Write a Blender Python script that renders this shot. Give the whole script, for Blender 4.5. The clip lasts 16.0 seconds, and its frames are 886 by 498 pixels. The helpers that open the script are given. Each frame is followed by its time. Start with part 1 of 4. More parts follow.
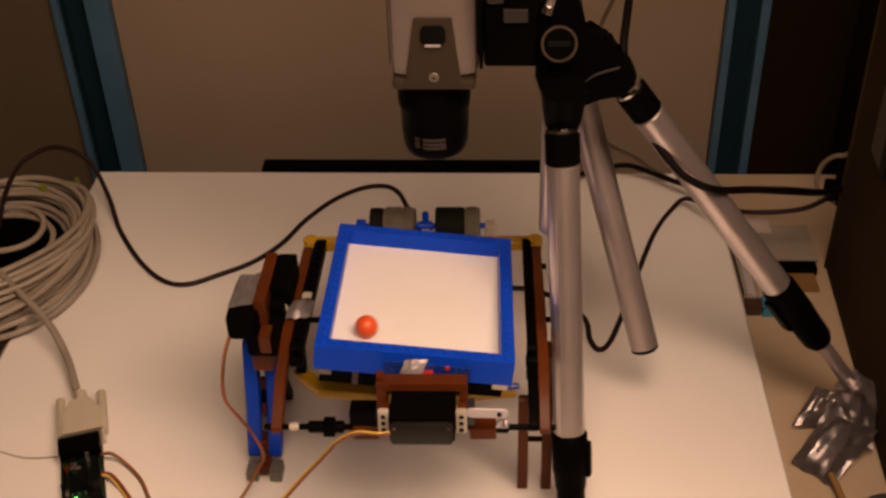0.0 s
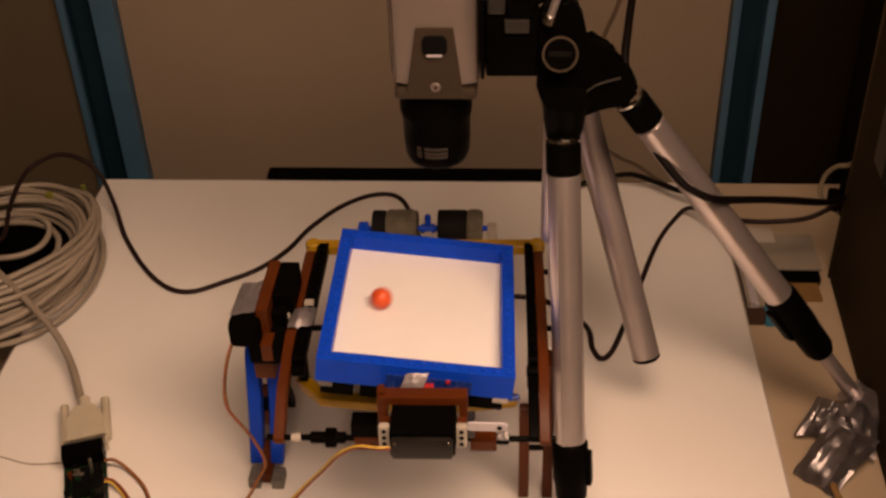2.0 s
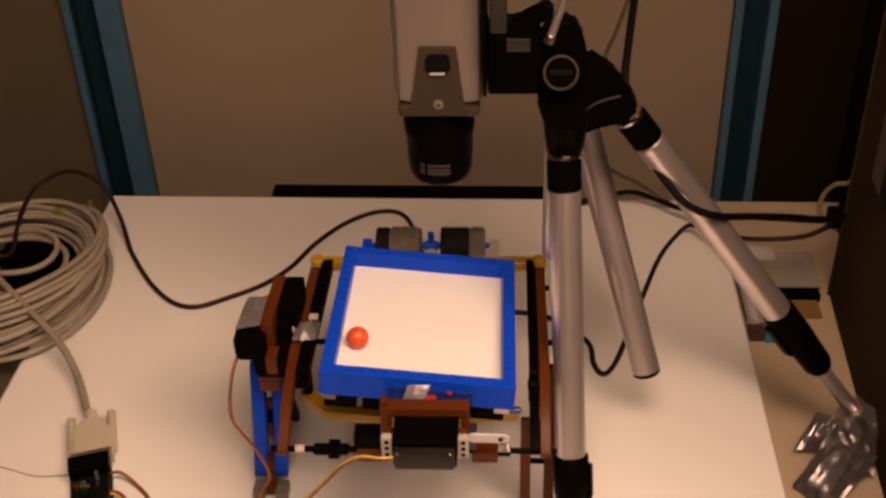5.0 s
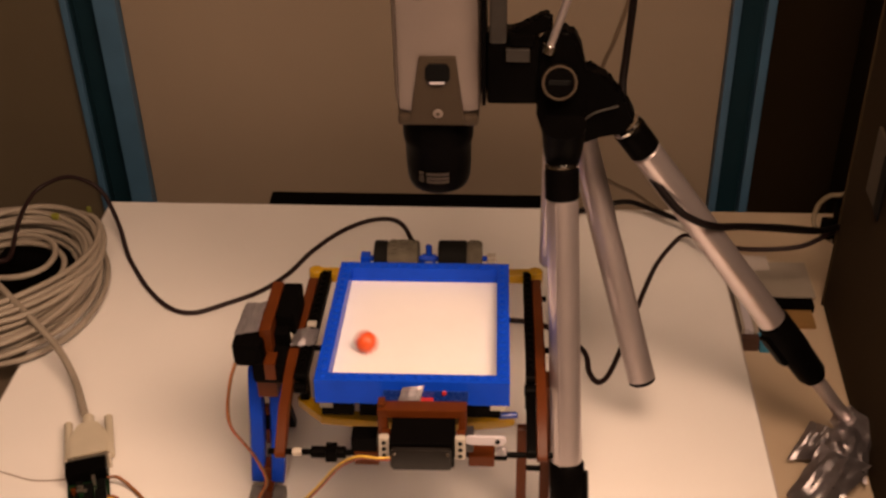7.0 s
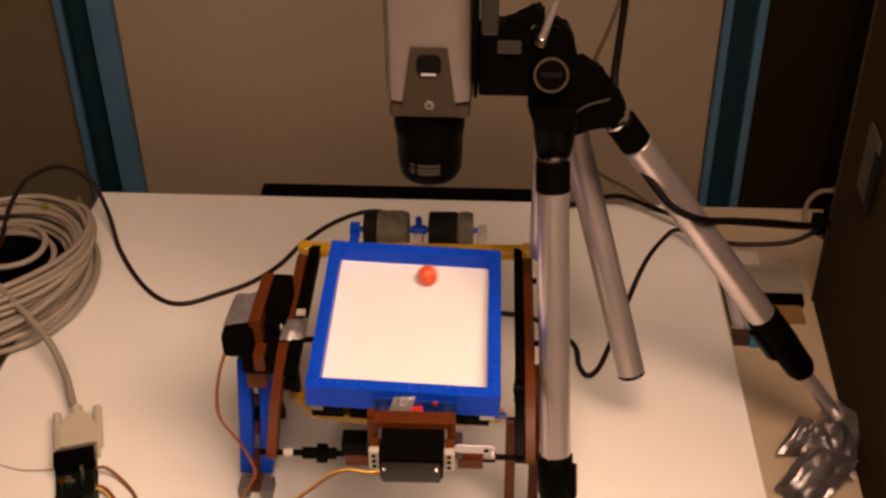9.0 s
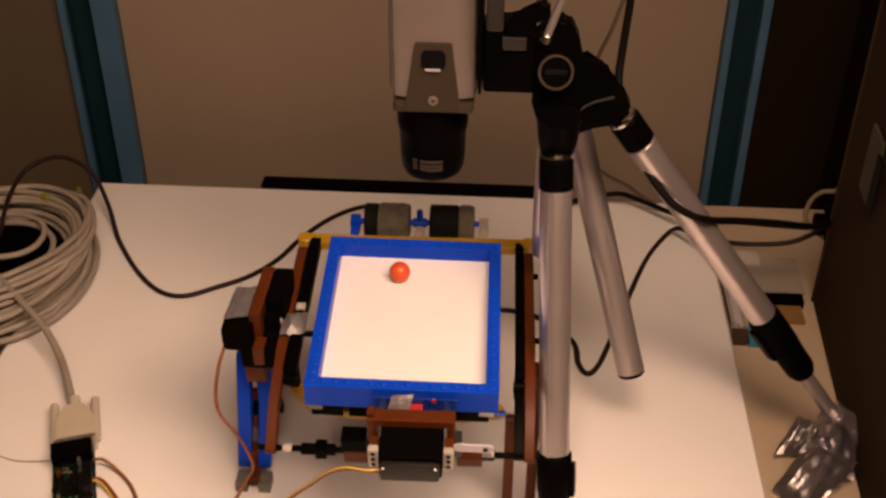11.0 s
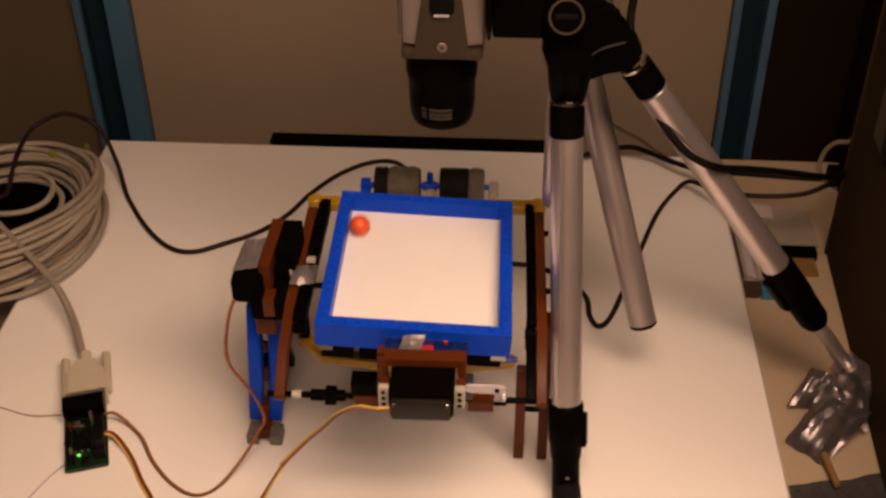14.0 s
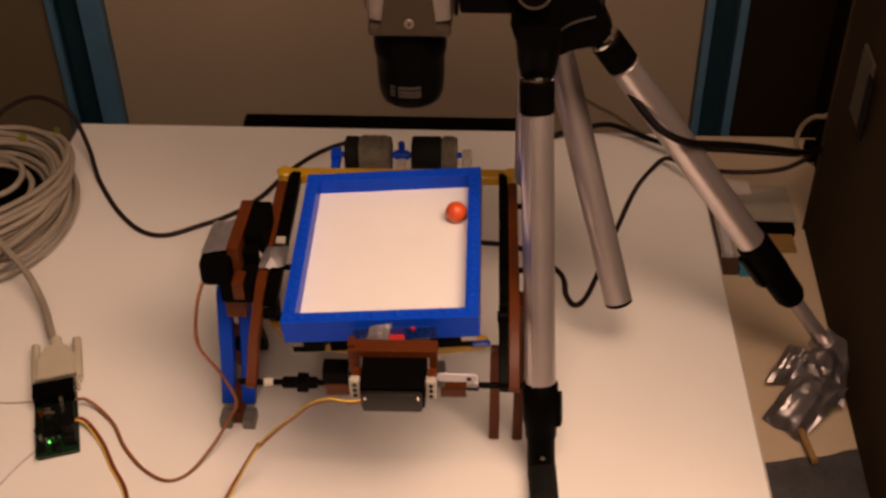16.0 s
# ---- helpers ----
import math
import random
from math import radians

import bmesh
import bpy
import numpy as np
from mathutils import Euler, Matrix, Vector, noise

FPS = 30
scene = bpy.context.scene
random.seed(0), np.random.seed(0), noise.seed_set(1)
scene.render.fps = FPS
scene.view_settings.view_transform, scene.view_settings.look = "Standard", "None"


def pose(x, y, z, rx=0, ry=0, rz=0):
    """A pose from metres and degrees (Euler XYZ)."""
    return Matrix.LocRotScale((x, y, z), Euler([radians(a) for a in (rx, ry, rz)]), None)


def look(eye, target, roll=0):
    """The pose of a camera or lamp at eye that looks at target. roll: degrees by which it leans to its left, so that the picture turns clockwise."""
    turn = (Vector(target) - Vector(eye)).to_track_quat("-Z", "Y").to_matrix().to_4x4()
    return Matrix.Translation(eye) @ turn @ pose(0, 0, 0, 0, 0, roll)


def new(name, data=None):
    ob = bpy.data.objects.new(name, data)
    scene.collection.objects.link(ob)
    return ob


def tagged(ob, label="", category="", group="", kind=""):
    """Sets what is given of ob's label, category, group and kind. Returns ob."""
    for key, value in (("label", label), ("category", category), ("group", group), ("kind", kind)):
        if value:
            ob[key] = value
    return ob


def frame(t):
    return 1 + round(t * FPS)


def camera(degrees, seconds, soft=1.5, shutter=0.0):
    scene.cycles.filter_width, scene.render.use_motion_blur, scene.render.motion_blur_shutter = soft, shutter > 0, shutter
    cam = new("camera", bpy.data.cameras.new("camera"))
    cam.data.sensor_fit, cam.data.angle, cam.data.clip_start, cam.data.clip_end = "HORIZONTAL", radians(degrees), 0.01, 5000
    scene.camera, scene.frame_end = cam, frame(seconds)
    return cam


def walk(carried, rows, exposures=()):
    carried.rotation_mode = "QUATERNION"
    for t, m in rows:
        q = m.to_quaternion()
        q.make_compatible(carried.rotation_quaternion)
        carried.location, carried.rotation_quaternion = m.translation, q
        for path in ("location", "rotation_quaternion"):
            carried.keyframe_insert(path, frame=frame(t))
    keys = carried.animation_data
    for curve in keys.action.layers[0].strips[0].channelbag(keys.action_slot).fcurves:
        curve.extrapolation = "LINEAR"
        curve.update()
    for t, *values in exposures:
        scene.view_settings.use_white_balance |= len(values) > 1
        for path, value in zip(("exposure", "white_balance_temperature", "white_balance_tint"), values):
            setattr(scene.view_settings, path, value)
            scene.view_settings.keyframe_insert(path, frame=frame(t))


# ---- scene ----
cam = camera(42.0, 16.0, soft=2.65, shutter=0.8)
walk(cam, [
    (0, pose(-0.0001, 0.0004, 0.6700, 53.801, 1.580, 2.800)),
    (0.5, pose(-0.0018, 0.0016, 0.6682, 53.848, 1.519, 2.961)),
    (1, pose(-0.0018, 0.0013, 0.6691, 53.970, 1.502, 3.063)),
    (1.5, pose(0.0023, 0.0006, 0.6691, 54.021, 1.670, 3.123)),
    (2, pose(0.0052, -0.0011, 0.6727, 54.164, 1.672, 3.275)),
    (2.5, pose(0.0070, -0.0040, 0.6744, 54.284, 1.496, 3.588)),
    (3, pose(0.0088, -0.0069, 0.6764, 54.430, 1.590, 3.539)),
    (3.5, pose(0.0071, -0.0073, 0.6758, 54.471, 1.577, 3.694)),
    (4, pose(0.0072, -0.0076, 0.6763, 54.640, 1.636, 3.648)),
    (6.5, pose(0.0060, -0.0206, 0.6783, 55.640, 1.526, 3.412)),
    (7, pose(0.0042, -0.0184, 0.6799, 55.585, 1.149, 3.499)),
    (7.5, pose(0.0082, -0.0221, 0.6786, 55.810, 1.221, 3.492)),
    (8, pose(0.0089, -0.0232, 0.6806, 55.647, 1.019, 3.459)),
    (8.5, pose(0.0057, -0.0193, 0.6781, 55.432, 0.739, 3.382)),
    (9, pose(0.0055, -0.0186, 0.6779, 55.315, 0.583, 3.418)),
    (11.5, pose(0.0015, -0.0159, 0.6776, 54.792, -0.286, 3.939)),
    (12, pose(0.0022, -0.0226, 0.6754, 54.439, -0.331, 4.163)),
    (12.5, pose(0.0031, -0.0249, 0.6732, 54.247, -0.341, 4.161)),
    (13, pose(0.0021, -0.0212, 0.6690, 53.769, -0.052, 4.086)),
    (13.5, pose(0.0019, -0.0180, 0.6652, 53.313, 0.197, 4.178)),
    (14, pose(0.0023, -0.0175, 0.6647, 53.340, 0.472, 3.934)),
    (14.5, pose(0.0012, -0.0166, 0.6637, 53.279, 0.351, 3.879)),
    (15, pose(0.0032, -0.0153, 0.6626, 53.021, 0.524, 3.788)),
    (15.5, pose(0.0076, -0.0146, 0.6605, 52.979, 0.819, 3.329)),
    (16, pose(0.0137, -0.0098, 0.6574, 52.430, 0.671, 3.040)),
], exposures=[(0, 0.06, 6700, 10), (2, 0.10, 6800, 10), (3.5, 0.15, 6740, 10), (7, 0.42, 6690, 10), (8.5, 0.44, 6560, 10), (9, 0.45, 6490, 10), (11.5, 0.36, 6500, 10), (12.5, 0.38, 6380, 10), (13.2, 0.22, 6570, 10), (14.2, 0.12, 6630, 10), (15, 0.11, 6700, 10), (16, 0.06, 6440, 10)])


# ---------------------------------------------------------------- light
world = bpy.data.worlds.new("room_air")
scene.world = world
world.use_nodes = True
world.node_tree.nodes["Background"].inputs[0].default_value = (1.0, 0.72, 0.52, 1)
world.node_tree.nodes["Background"].inputs[1].default_value = 0.005
scene.view_settings.exposure = 0.0


def area_lamp(name, eye, target, w, h, watts, colour):
    data = bpy.data.lights.new(name, "AREA")
    data.shape, data.size, data.size_y, data.energy, data.color = "RECTANGLE", w, h, watts, colour
    ob = new(name, data)
    ob.matrix_world = look(eye, target)
    return ob


LAMP = (0.33, 0.12, 1.13)
# added lamp behind the camera, fills in front faces and shadows
FILL_LAMP = (0.10, -0.95, 1.45)
for p, w, h, watts in ((LAMP, 0.92, 0.42, 16.8), (FILL_LAMP, 0.92, 0.42, 6.0)):
    area_lamp("lamp_and_fill_light", (p[0], p[1], p[2] - 0.03), (p[0], p[1] + 0.0001, 0), w, h, watts, (1.0, 0.630, 0.42))


# ---------------------------------------------------------------- materials
def mat(name, colour, rough=0.5, metal=0.0, vary=0.12, scale=40.0, bump=0.15, fine=400.0, emit=None, strength=1.0, spec=0.5, uneven=0.08):
    m = bpy.data.materials.new(name)
    m.use_nodes = True
    nt = m.node_tree
    b = nt.nodes["Principled BSDF"]
    b.inputs["Roughness"].default_value = rough
    b.inputs["Metallic"].default_value = metal
    b.inputs["Specular IOR Level"].default_value = spec
    tc = nt.nodes.new("ShaderNodeTexCoord")
    n1 = nt.nodes.new("ShaderNodeTexNoise")
    n1.inputs["Scale"].default_value, n1.inputs["Detail"].default_value = scale, 5
    n2 = nt.nodes.new("ShaderNodeTexNoise")
    n2.inputs["Scale"].default_value, n2.inputs["Detail"].default_value = fine, 3
    nt.links.new(tc.outputs["Object"], n1.inputs["Vector"])
    nt.links.new(tc.outputs["Object"], n2.inputs["Vector"])
    ramp = nt.nodes.new("ShaderNodeMapRange")
    ramp.inputs["From Min"].default_value, ramp.inputs["From Max"].default_value = 0.3, 0.7
    ramp.inputs["To Min"].default_value, ramp.inputs["To Max"].default_value = 1 - vary, 1 + vary
    nt.links.new(n1.outputs["Fac"], ramp.inputs["Value"])
    mul = nt.nodes.new("ShaderNodeVectorMath")
    mul.operation = "SCALE"
    mul.inputs[0].default_value = colour
    nt.links.new(ramp.outputs["Result"], mul.inputs["Scale"])
    nt.links.new(mul.outputs["Vector"], b.inputs["Base Color"])
    rr = nt.nodes.new("ShaderNodeMapRange")
    rr.inputs["To Min"].default_value, rr.inputs["To Max"].default_value = max(0.03, rough - uneven), min(1, rough + uneven)
    nt.links.new(n2.outputs["Fac"], rr.inputs["Value"])
    nt.links.new(rr.outputs["Result"], b.inputs["Roughness"])
    bp = nt.nodes.new("ShaderNodeBump")
    bp.inputs["Strength"].default_value, bp.inputs["Distance"].default_value = bump, 0.001
    nt.links.new(n2.outputs["Fac"], bp.inputs["Height"])
    nt.links.new(bp.outputs["Normal"], b.inputs["Normal"])
    if emit:
        b.inputs["Emission Color"].default_value = (*emit, 1)
        b.inputs["Emission Strength"].default_value = strength
    return m


LAMINATE = mat("white_laminate", (0.80, 0.77, 0.75), 0.42, vary=0.03, scale=6, bump=0.06, fine=900)
LAMINATE_EDGE = mat("laminate_edge", (0.42, 0.36, 0.33), 0.5, vary=0.08)
DESK_BEIGE = mat("beige_desk", (0.46, 0.36, 0.255), 0.5, vary=0.06, scale=8)
WALL_CREAM = mat("cream_panel", (0.235, 0.182, 0.132), 0.75, vary=0.04, scale=5, bump=0.2, fine=700)
WALL_TAUPE = mat("taupe_panel", (0.088, 0.067, 0.038), 0.85, vary=0.06, scale=7, bump=0.3, fine=800)
WALL_GREY = mat("charcoal_fabric", (0.012, 0.0075, 0.0034), 0.95, vary=0.06, scale=9, bump=0.3, fine=800, spec=0.04)
PARTITION_MAT = mat("brown_grey_fabric", (0.038, 0.026, 0.014), 0.85, vary=0.08, scale=9, bump=0.3, fine=800, spec=0.06)
FLOOR_MAT = mat("floor_vinyl", (0.20, 0.17, 0.14), 0.6, vary=0.15, scale=12)
CEILING_MAT = mat("ceiling_paint", (0.7, 0.68, 0.64), 0.9, vary=0.03)
TEAL = mat("teal_paint", (0.045, 0.11, 0.19), 0.4, vary=0.08, scale=25)
# near-black copy of the teal, carries the shade inside the post slots
TEAL_SHADED = mat("shaded_teal_paint", (0.004, 0.019, 0.029), 0.6, spec=0.15, vary=0.1, scale=25)
BLACK = mat("black_plastic", (0.0018, 0.0015, 0.0014), 0.36, vary=0.2, spec=0.02)
BLACK_MATT = mat("matt_black_plastic", (0.0018, 0.0015, 0.0014), 0.6, vary=0.2, spec=0.02)
RUBBER = mat("black_rubber", (0.006, 0.0055, 0.005), 0.75, vary=0.25, bump=0.3, spec=0.12)
RUBBER_GREY = mat("dusty_rubber", (0.115, 0.10, 0.075), 0.85, vary=0.25, scale=120, bump=0.4, spec=0.2)
BLUE = mat("blue_brick_plastic", (0.0032, 0.052, 0.54), 0.36, spec=0.13, vary=0.06, scale=60, bump=0.03)
# darker than BLUE, for the tray's front centre, underside and two small parts
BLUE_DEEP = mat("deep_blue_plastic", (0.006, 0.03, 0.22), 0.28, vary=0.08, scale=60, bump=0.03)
BROWN = mat("reddish_brown_plastic", (0.080, 0.0190, 0.0036), 0.38, spec=0.16, vary=0.1, scale=60, bump=0.04)
YELLOW = mat("clear_yellow_plastic", (0.31, 0.175, 0.006), 0.30, spec=0.3, vary=0.1, scale=60, bump=0.04)
GREY_LIGHT = mat("light_grey_plastic", (0.40, 0.36, 0.31), 0.4, vary=0.08, scale=80)
FOOT_GREY = mat("worn_grey_plastic", (0.12, 0.11, 0.095), 0.5, vary=0.2, scale=150)
GREY_DARK = mat("dark_grey_plastic", (0.021, 0.018, 0.0155), 0.45, vary=0.15, scale=80)
PAPER = mat("white_board", (0.78, 0.755, 0.765), 0.7, vary=0.02, scale=30, bump=0.05)
BALL_MAT = mat("orange_red_ball", (0.66, 0.085, 0.018), 0.38, vary=0.12, scale=160, bump=0.02)
ALU = mat("brushed_aluminium", (0.58, 0.515, 0.515), 0.32, metal=0.80, vary=0.04, scale=30, bump=0.0, fine=90, uneven=0.03)
CHROME = mat("chrome", (0.75, 0.72, 0.68), 0.14, metal=1.0, vary=0.05, bump=0.02)
SILVER_PAINT = mat("silver_camera_paint", (0.22, 0.182, 0.165), 0.38, metal=0.3, vary=0.04, scale=30, bump=0.05)
SILVER_DARK = mat("dull_silver_paint", (0.052, 0.038, 0.026), 0.45, spec=0.25, metal=0.2, vary=0.06, scale=30)
TAPE = mat("silver_duct_tape", (0.44, 0.41, 0.43), 0.33, metal=0.50, vary=0.15, scale=70, bump=0.2, fine=200)
FOIL = mat("crumpled_foil_tape", (0.40, 0.37, 0.385), 0.31, metal=0.80, vary=0.18, scale=70, bump=0.25, fine=200)
CABLE_BLACK = mat("black_cable", (0.016, 0.0070, 0.0070), 0.5, vary=0.15, spec=0.2)
CABLE_DARK = mat("dark_rubber_cable", (0.0045, 0.0026, 0.0026), 0.55, vary=0.15, spec=0.12)
CABLE_BEIGE = mat("beige_cable", (0.27, 0.23, 0.185), 0.5, vary=0.12)
CONNECTOR = mat("beige_connector", (0.47, 0.42, 0.33), 0.5, vary=0.06)
METAL_SHELL = mat("tinned_steel", (0.55, 0.5, 0.42), 0.3, metal=0.9, vary=0.1)
PCB_GREEN = mat("green_circuit_board", (0.004, 0.022, 0.007), 0.35, vary=0.3, scale=180, bump=0.3, fine=600)
CHIP = mat("chip_black", (0.004, 0.004, 0.004), 0.5, vary=0.2, spec=0.08)
LED_GREEN = mat("lit_green_led", (0.1, 0.8, 0.1), 0.3, emit=(0.15, 1.0, 0.12), strength=3)
RED = mat("red_plastic", (0.36, 0.018, 0.016), 0.3, vary=0.06)
WIRE_BROWN = mat("brown_wire", (0.085, 0.028, 0.014), 0.45)
WIRE_RED = mat("red_wire", (0.26, 0.04, 0.018), 0.45)
WIRE_YELLOW = mat("yellow_wire", (0.62, 0.40, 0.06), 0.45)
WIRE_GREY = mat("grey_wire", (0.40, 0.34, 0.30), 0.5)
PAPER_SHEET = mat("loose_paper", (0.31, 0.27, 0.225), 0.8, vary=0.06)
CARD_BROWN = mat("brown_card", (0.22, 0.12, 0.035), 0.8, vary=0.1)
BOOK_BLUE = mat("cyan_cover", (0.03, 0.20, 0.34), 0.5, vary=0.1)
LABEL_GREY = mat("label_print", (0.034, 0.026, 0.020), 0.6, vary=0.1)
LILAC = mat("white_nylon", (0.46, 0.43, 0.47), 0.45, vary=0.06)


# ---------------------------------------------------------------- shapes
def part(name, bm, material, parent=None, label="", smooth=None):
    bmesh.ops.recalc_face_normals(bm, faces=bm.faces)
    me = bpy.data.meshes.new(name)
    bm.to_mesh(me)
    bm.free()
    me.materials.append(material)
    if smooth is not None:
        me.shade_smooth()
        me.set_sharp_from_angle(angle=radians(smooth))
    ob = new(name, me)
    if parent is not None:
        ob.parent = parent
    if label:
        ob["label"] = label
    return ob


def thing(name, label, category, group="", kind="", m=None):
    ob = new(name)
    if m is not None:
        ob.matrix_world = m
    return tagged(ob, label, category, group, kind)


def box(x0, x1, y0, y1, z0, z1, bevel=0.0, bm=None, m=None):
    bm2 = bmesh.new()
    bmesh.ops.create_cube(bm2, size=1)
    for v in bm2.verts:
        v.co = Vector((x0 + (v.co.x + 0.5) * (x1 - x0), y0 + (v.co.y + 0.5) * (y1 - y0), z0 + (v.co.z + 0.5) * (z1 - z0)))
    if bevel:
        bmesh.ops.bevel(bm2, geom=bm2.edges[:], offset=bevel, segments=2, affect="EDGES", profile=0.6)
    if m is not None:
        bmesh.ops.transform(bm2, matrix=m, verts=bm2.verts)
    return merge(bm, bm2)


def merge(bm, bm2):
    if bm is None:
        return bm2
    me = bpy.data.meshes.new("tmp")
    bm2.to_mesh(me)
    bm.from_mesh(me)
    bpy.data.meshes.remove(me)
    bm2.free()
    return bm


def spin(profile, m=None, n=32, bm=None):
    """A turned body about its own z axis from (radius, height) pairs."""
    bm2 = bmesh.new()
    rings = []
    for r, z in profile:
        rings.append([bm2.verts.new((r * math.cos(2 * math.pi * k / n), r * math.sin(2 * math.pi * k / n), z)) for k in range(n)])
    for a, b in zip(rings, rings[1:]):
        for k in range(n):
            bm2.faces.new((a[k], a[(k + 1) % n], b[(k + 1) % n], b[k]))
    bm2.faces.new(rings[0][::-1])
    bm2.faces.new(rings[-1])
    if m is not None:
        bmesh.ops.transform(bm2, matrix=m, verts=bm2.verts)
    return merge(bm, bm2)


def along(p, q):
    """A frame at p whose z axis points to q, and the distance."""
    p, q = Vector(p), Vector(q)
    return Matrix.Translation(p) @ (q - p).to_track_quat("Z", "Y").to_matrix().to_4x4(), (q - p).length


def rod(p, q, r, n=20, bm=None, round_end=0.0):
    m, d = along(p, q)
    e = min(round_end or r * 0.12, d * 0.3)
    return spin([(r - e, 0), (r, e), (r, d - e), (r - e, d)], m, n, bm)


def spline(pts, steps=8):
    P = [Vector(p) for p in pts]
    P = [2 * P[0] - P[1]] + P + [2 * P[-1] - P[-2]]
    out = []
    for i in range(1, len(P) - 2):
        for k in range(steps):
            u = k / steps
            a, b, c, d = P[i - 1], P[i], P[i + 1], P[i + 2]
            out.append(0.5 * ((2 * b) + (c - a) * u + (2 * a - 5 * b + 4 * c - d) * u * u + (3 * b - a - 3 * c + d) * u ** 3))
    out.append(P[-2])
    return out


def tube(pts, r, n=8, steps=8, bm=None):
    bm2 = bmesh.new()
    C = spline(pts, steps)
    up = Vector((0, 0, 1))
    rings = []
    for i, c in enumerate(C):
        t = (C[min(i + 1, len(C) - 1)] - C[max(i - 1, 0)]).normalized()
        side = t.cross(up)
        if side.length < 0.05:
            side = t.cross(Vector((0, 1, 0)))
        side.normalize()
        v = side.cross(t)
        rings.append([bm2.verts.new(c + r * (math.cos(2 * math.pi * k / n) * side + math.sin(2 * math.pi * k / n) * v)) for k in range(n)])
    for a, b in zip(rings, rings[1:]):
        for k in range(n):
            bm2.faces.new((a[k], a[(k + 1) % n], b[(k + 1) % n], b[k]))
    bm2.faces.new(rings[0][::-1])
    bm2.faces.new(rings[-1])
    return merge(bm, bm2)


def outline_beam(pts, width, t0, t1, axis="x", caps=6, bm=None, bevel=0.0006):
    """A round-ended bar that follows flat points (u, v), thick from t0 to t1 along the axis."""
    P = [Vector(p) for p in pts]
    h = width / 2
    left, right = [], []
    for i, p in enumerate(P):
        a = (P[i] - P[i - 1]).normalized() if i else (P[1] - P[0]).normalized()
        b = (P[i + 1] - P[i]).normalized() if i < len(P) - 1 else a
        t = (a + b).normalized()
        n = Vector((-t.y, t.x))
        k = h / max(0.5, n.dot(Vector((-a.y, a.x))))
        left.append(p + n * k)
        right.append(p - n * k)
    d0, d1 = (P[0] - P[1]).normalized(), (P[-1] - P[-2]).normalized()

    def cap(c, d):
        base = math.atan2(d.y, d.x)
        return [c + h * Vector((math.cos(base + a), math.sin(base + a))) for a in [math.pi / 2 - math.pi * k / caps for k in range(1, caps)]]

    loop = left + cap(P[-1], d1) + right[::-1] + cap(P[0], d0)
    bm2 = bmesh.new()
    put = {"x": lambda q, t: (t, q.x, q.y), "y": lambda q, t: (q.x, t, q.y), "z": lambda q, t: (q.x, q.y, t)}[axis]
    lo = [bm2.verts.new(put(q, t0)) for q in loop]
    hi = [bm2.verts.new(put(q, t1)) for q in loop]
    f0, f1 = bm2.faces.new(lo[::-1]), bm2.faces.new(hi)
    for k in range(len(loop)):
        bm2.faces.new((lo[k], lo[(k + 1) % len(loop)], hi[(k + 1) % len(loop)], hi[k]))
    if bevel:
        bmesh.ops.bevel(bm2, geom=list({e for f in (f0, f1) for e in f.edges}), offset=bevel, segments=1, affect="EDGES")
    return merge(bm, bm2)


def crumple(w, d, h, seed, cuts=14, m=None, fold=0.35):
    """A crumpled sheet of tape, closed to a thin shell."""
    bm2 = bmesh.new()
    bmesh.ops.create_grid(bm2, x_segments=cuts, y_segments=cuts, size=0.5)
    for v in bm2.verts:
        x, y = v.co.x, v.co.y
        s = Vector((x * 3.1 + seed, y * 3.1 - seed, seed))
        crease = abs(noise.noise(s)) + 0.5 * abs(noise.noise(s * 2.3)) + 0.25 * noise.noise(s * 5.1)
        v.co = Vector((x * w + 0.08 * w * noise.noise(s + Vector((9, 0, 0))), y * d + 0.08 * d * noise.noise(s + Vector((0, 9, 0))), h * (crease + fold * math.sin(2.2 * x + seed))))
    bmesh.ops.solidify(bm2, geom=bm2.faces[:], thickness=0.0006)
    if m is not None:
        bmesh.ops.transform(bm2, matrix=m, verts=bm2.verts)
    return bm2


def patch(a, b, c, d, bulge, ripple, seed, n=26):
    """A creased sheet of tape between four corners, closed to a thin shell."""
    a, b, c, d = Vector(a), Vector(b), Vector(c), Vector(d)
    up = (b - a).cross(d - a).normalized()
    bm2 = bmesh.new()
    grid = []
    for i in range(n + 1):
        for j in range(n + 1):
            u, v = i / n, j / n
            p = (a * (1 - u) + b * u) * (1 - v) + (d * (1 - u) + c * u) * v
            q = Vector((3.2 * u + seed, 1.7 * v - seed, seed))
            fold = 1 - 2 * abs(noise.noise(q)) + 0.45 * (1 - 2 * abs(noise.noise(q * 2.1)))
            rag = 0.05 * noise.noise(Vector((4 * u, 4 * v, seed + 3)))
            p = p + up * (bulge * 16 * u * (1 - u) * v * (1 - v) + ripple * (fold - 0.7)) + (c - a) * rag
            grid.append(bm2.verts.new(p))
    for i in range(n):
        for j in range(n):
            k = i * (n + 1) + j
            bm2.faces.new((grid[k], grid[k + n + 1], grid[k + n + 2], grid[k + 1]))
    bmesh.ops.solidify(bm2, geom=bm2.faces[:], thickness=0.0005)
    return bm2


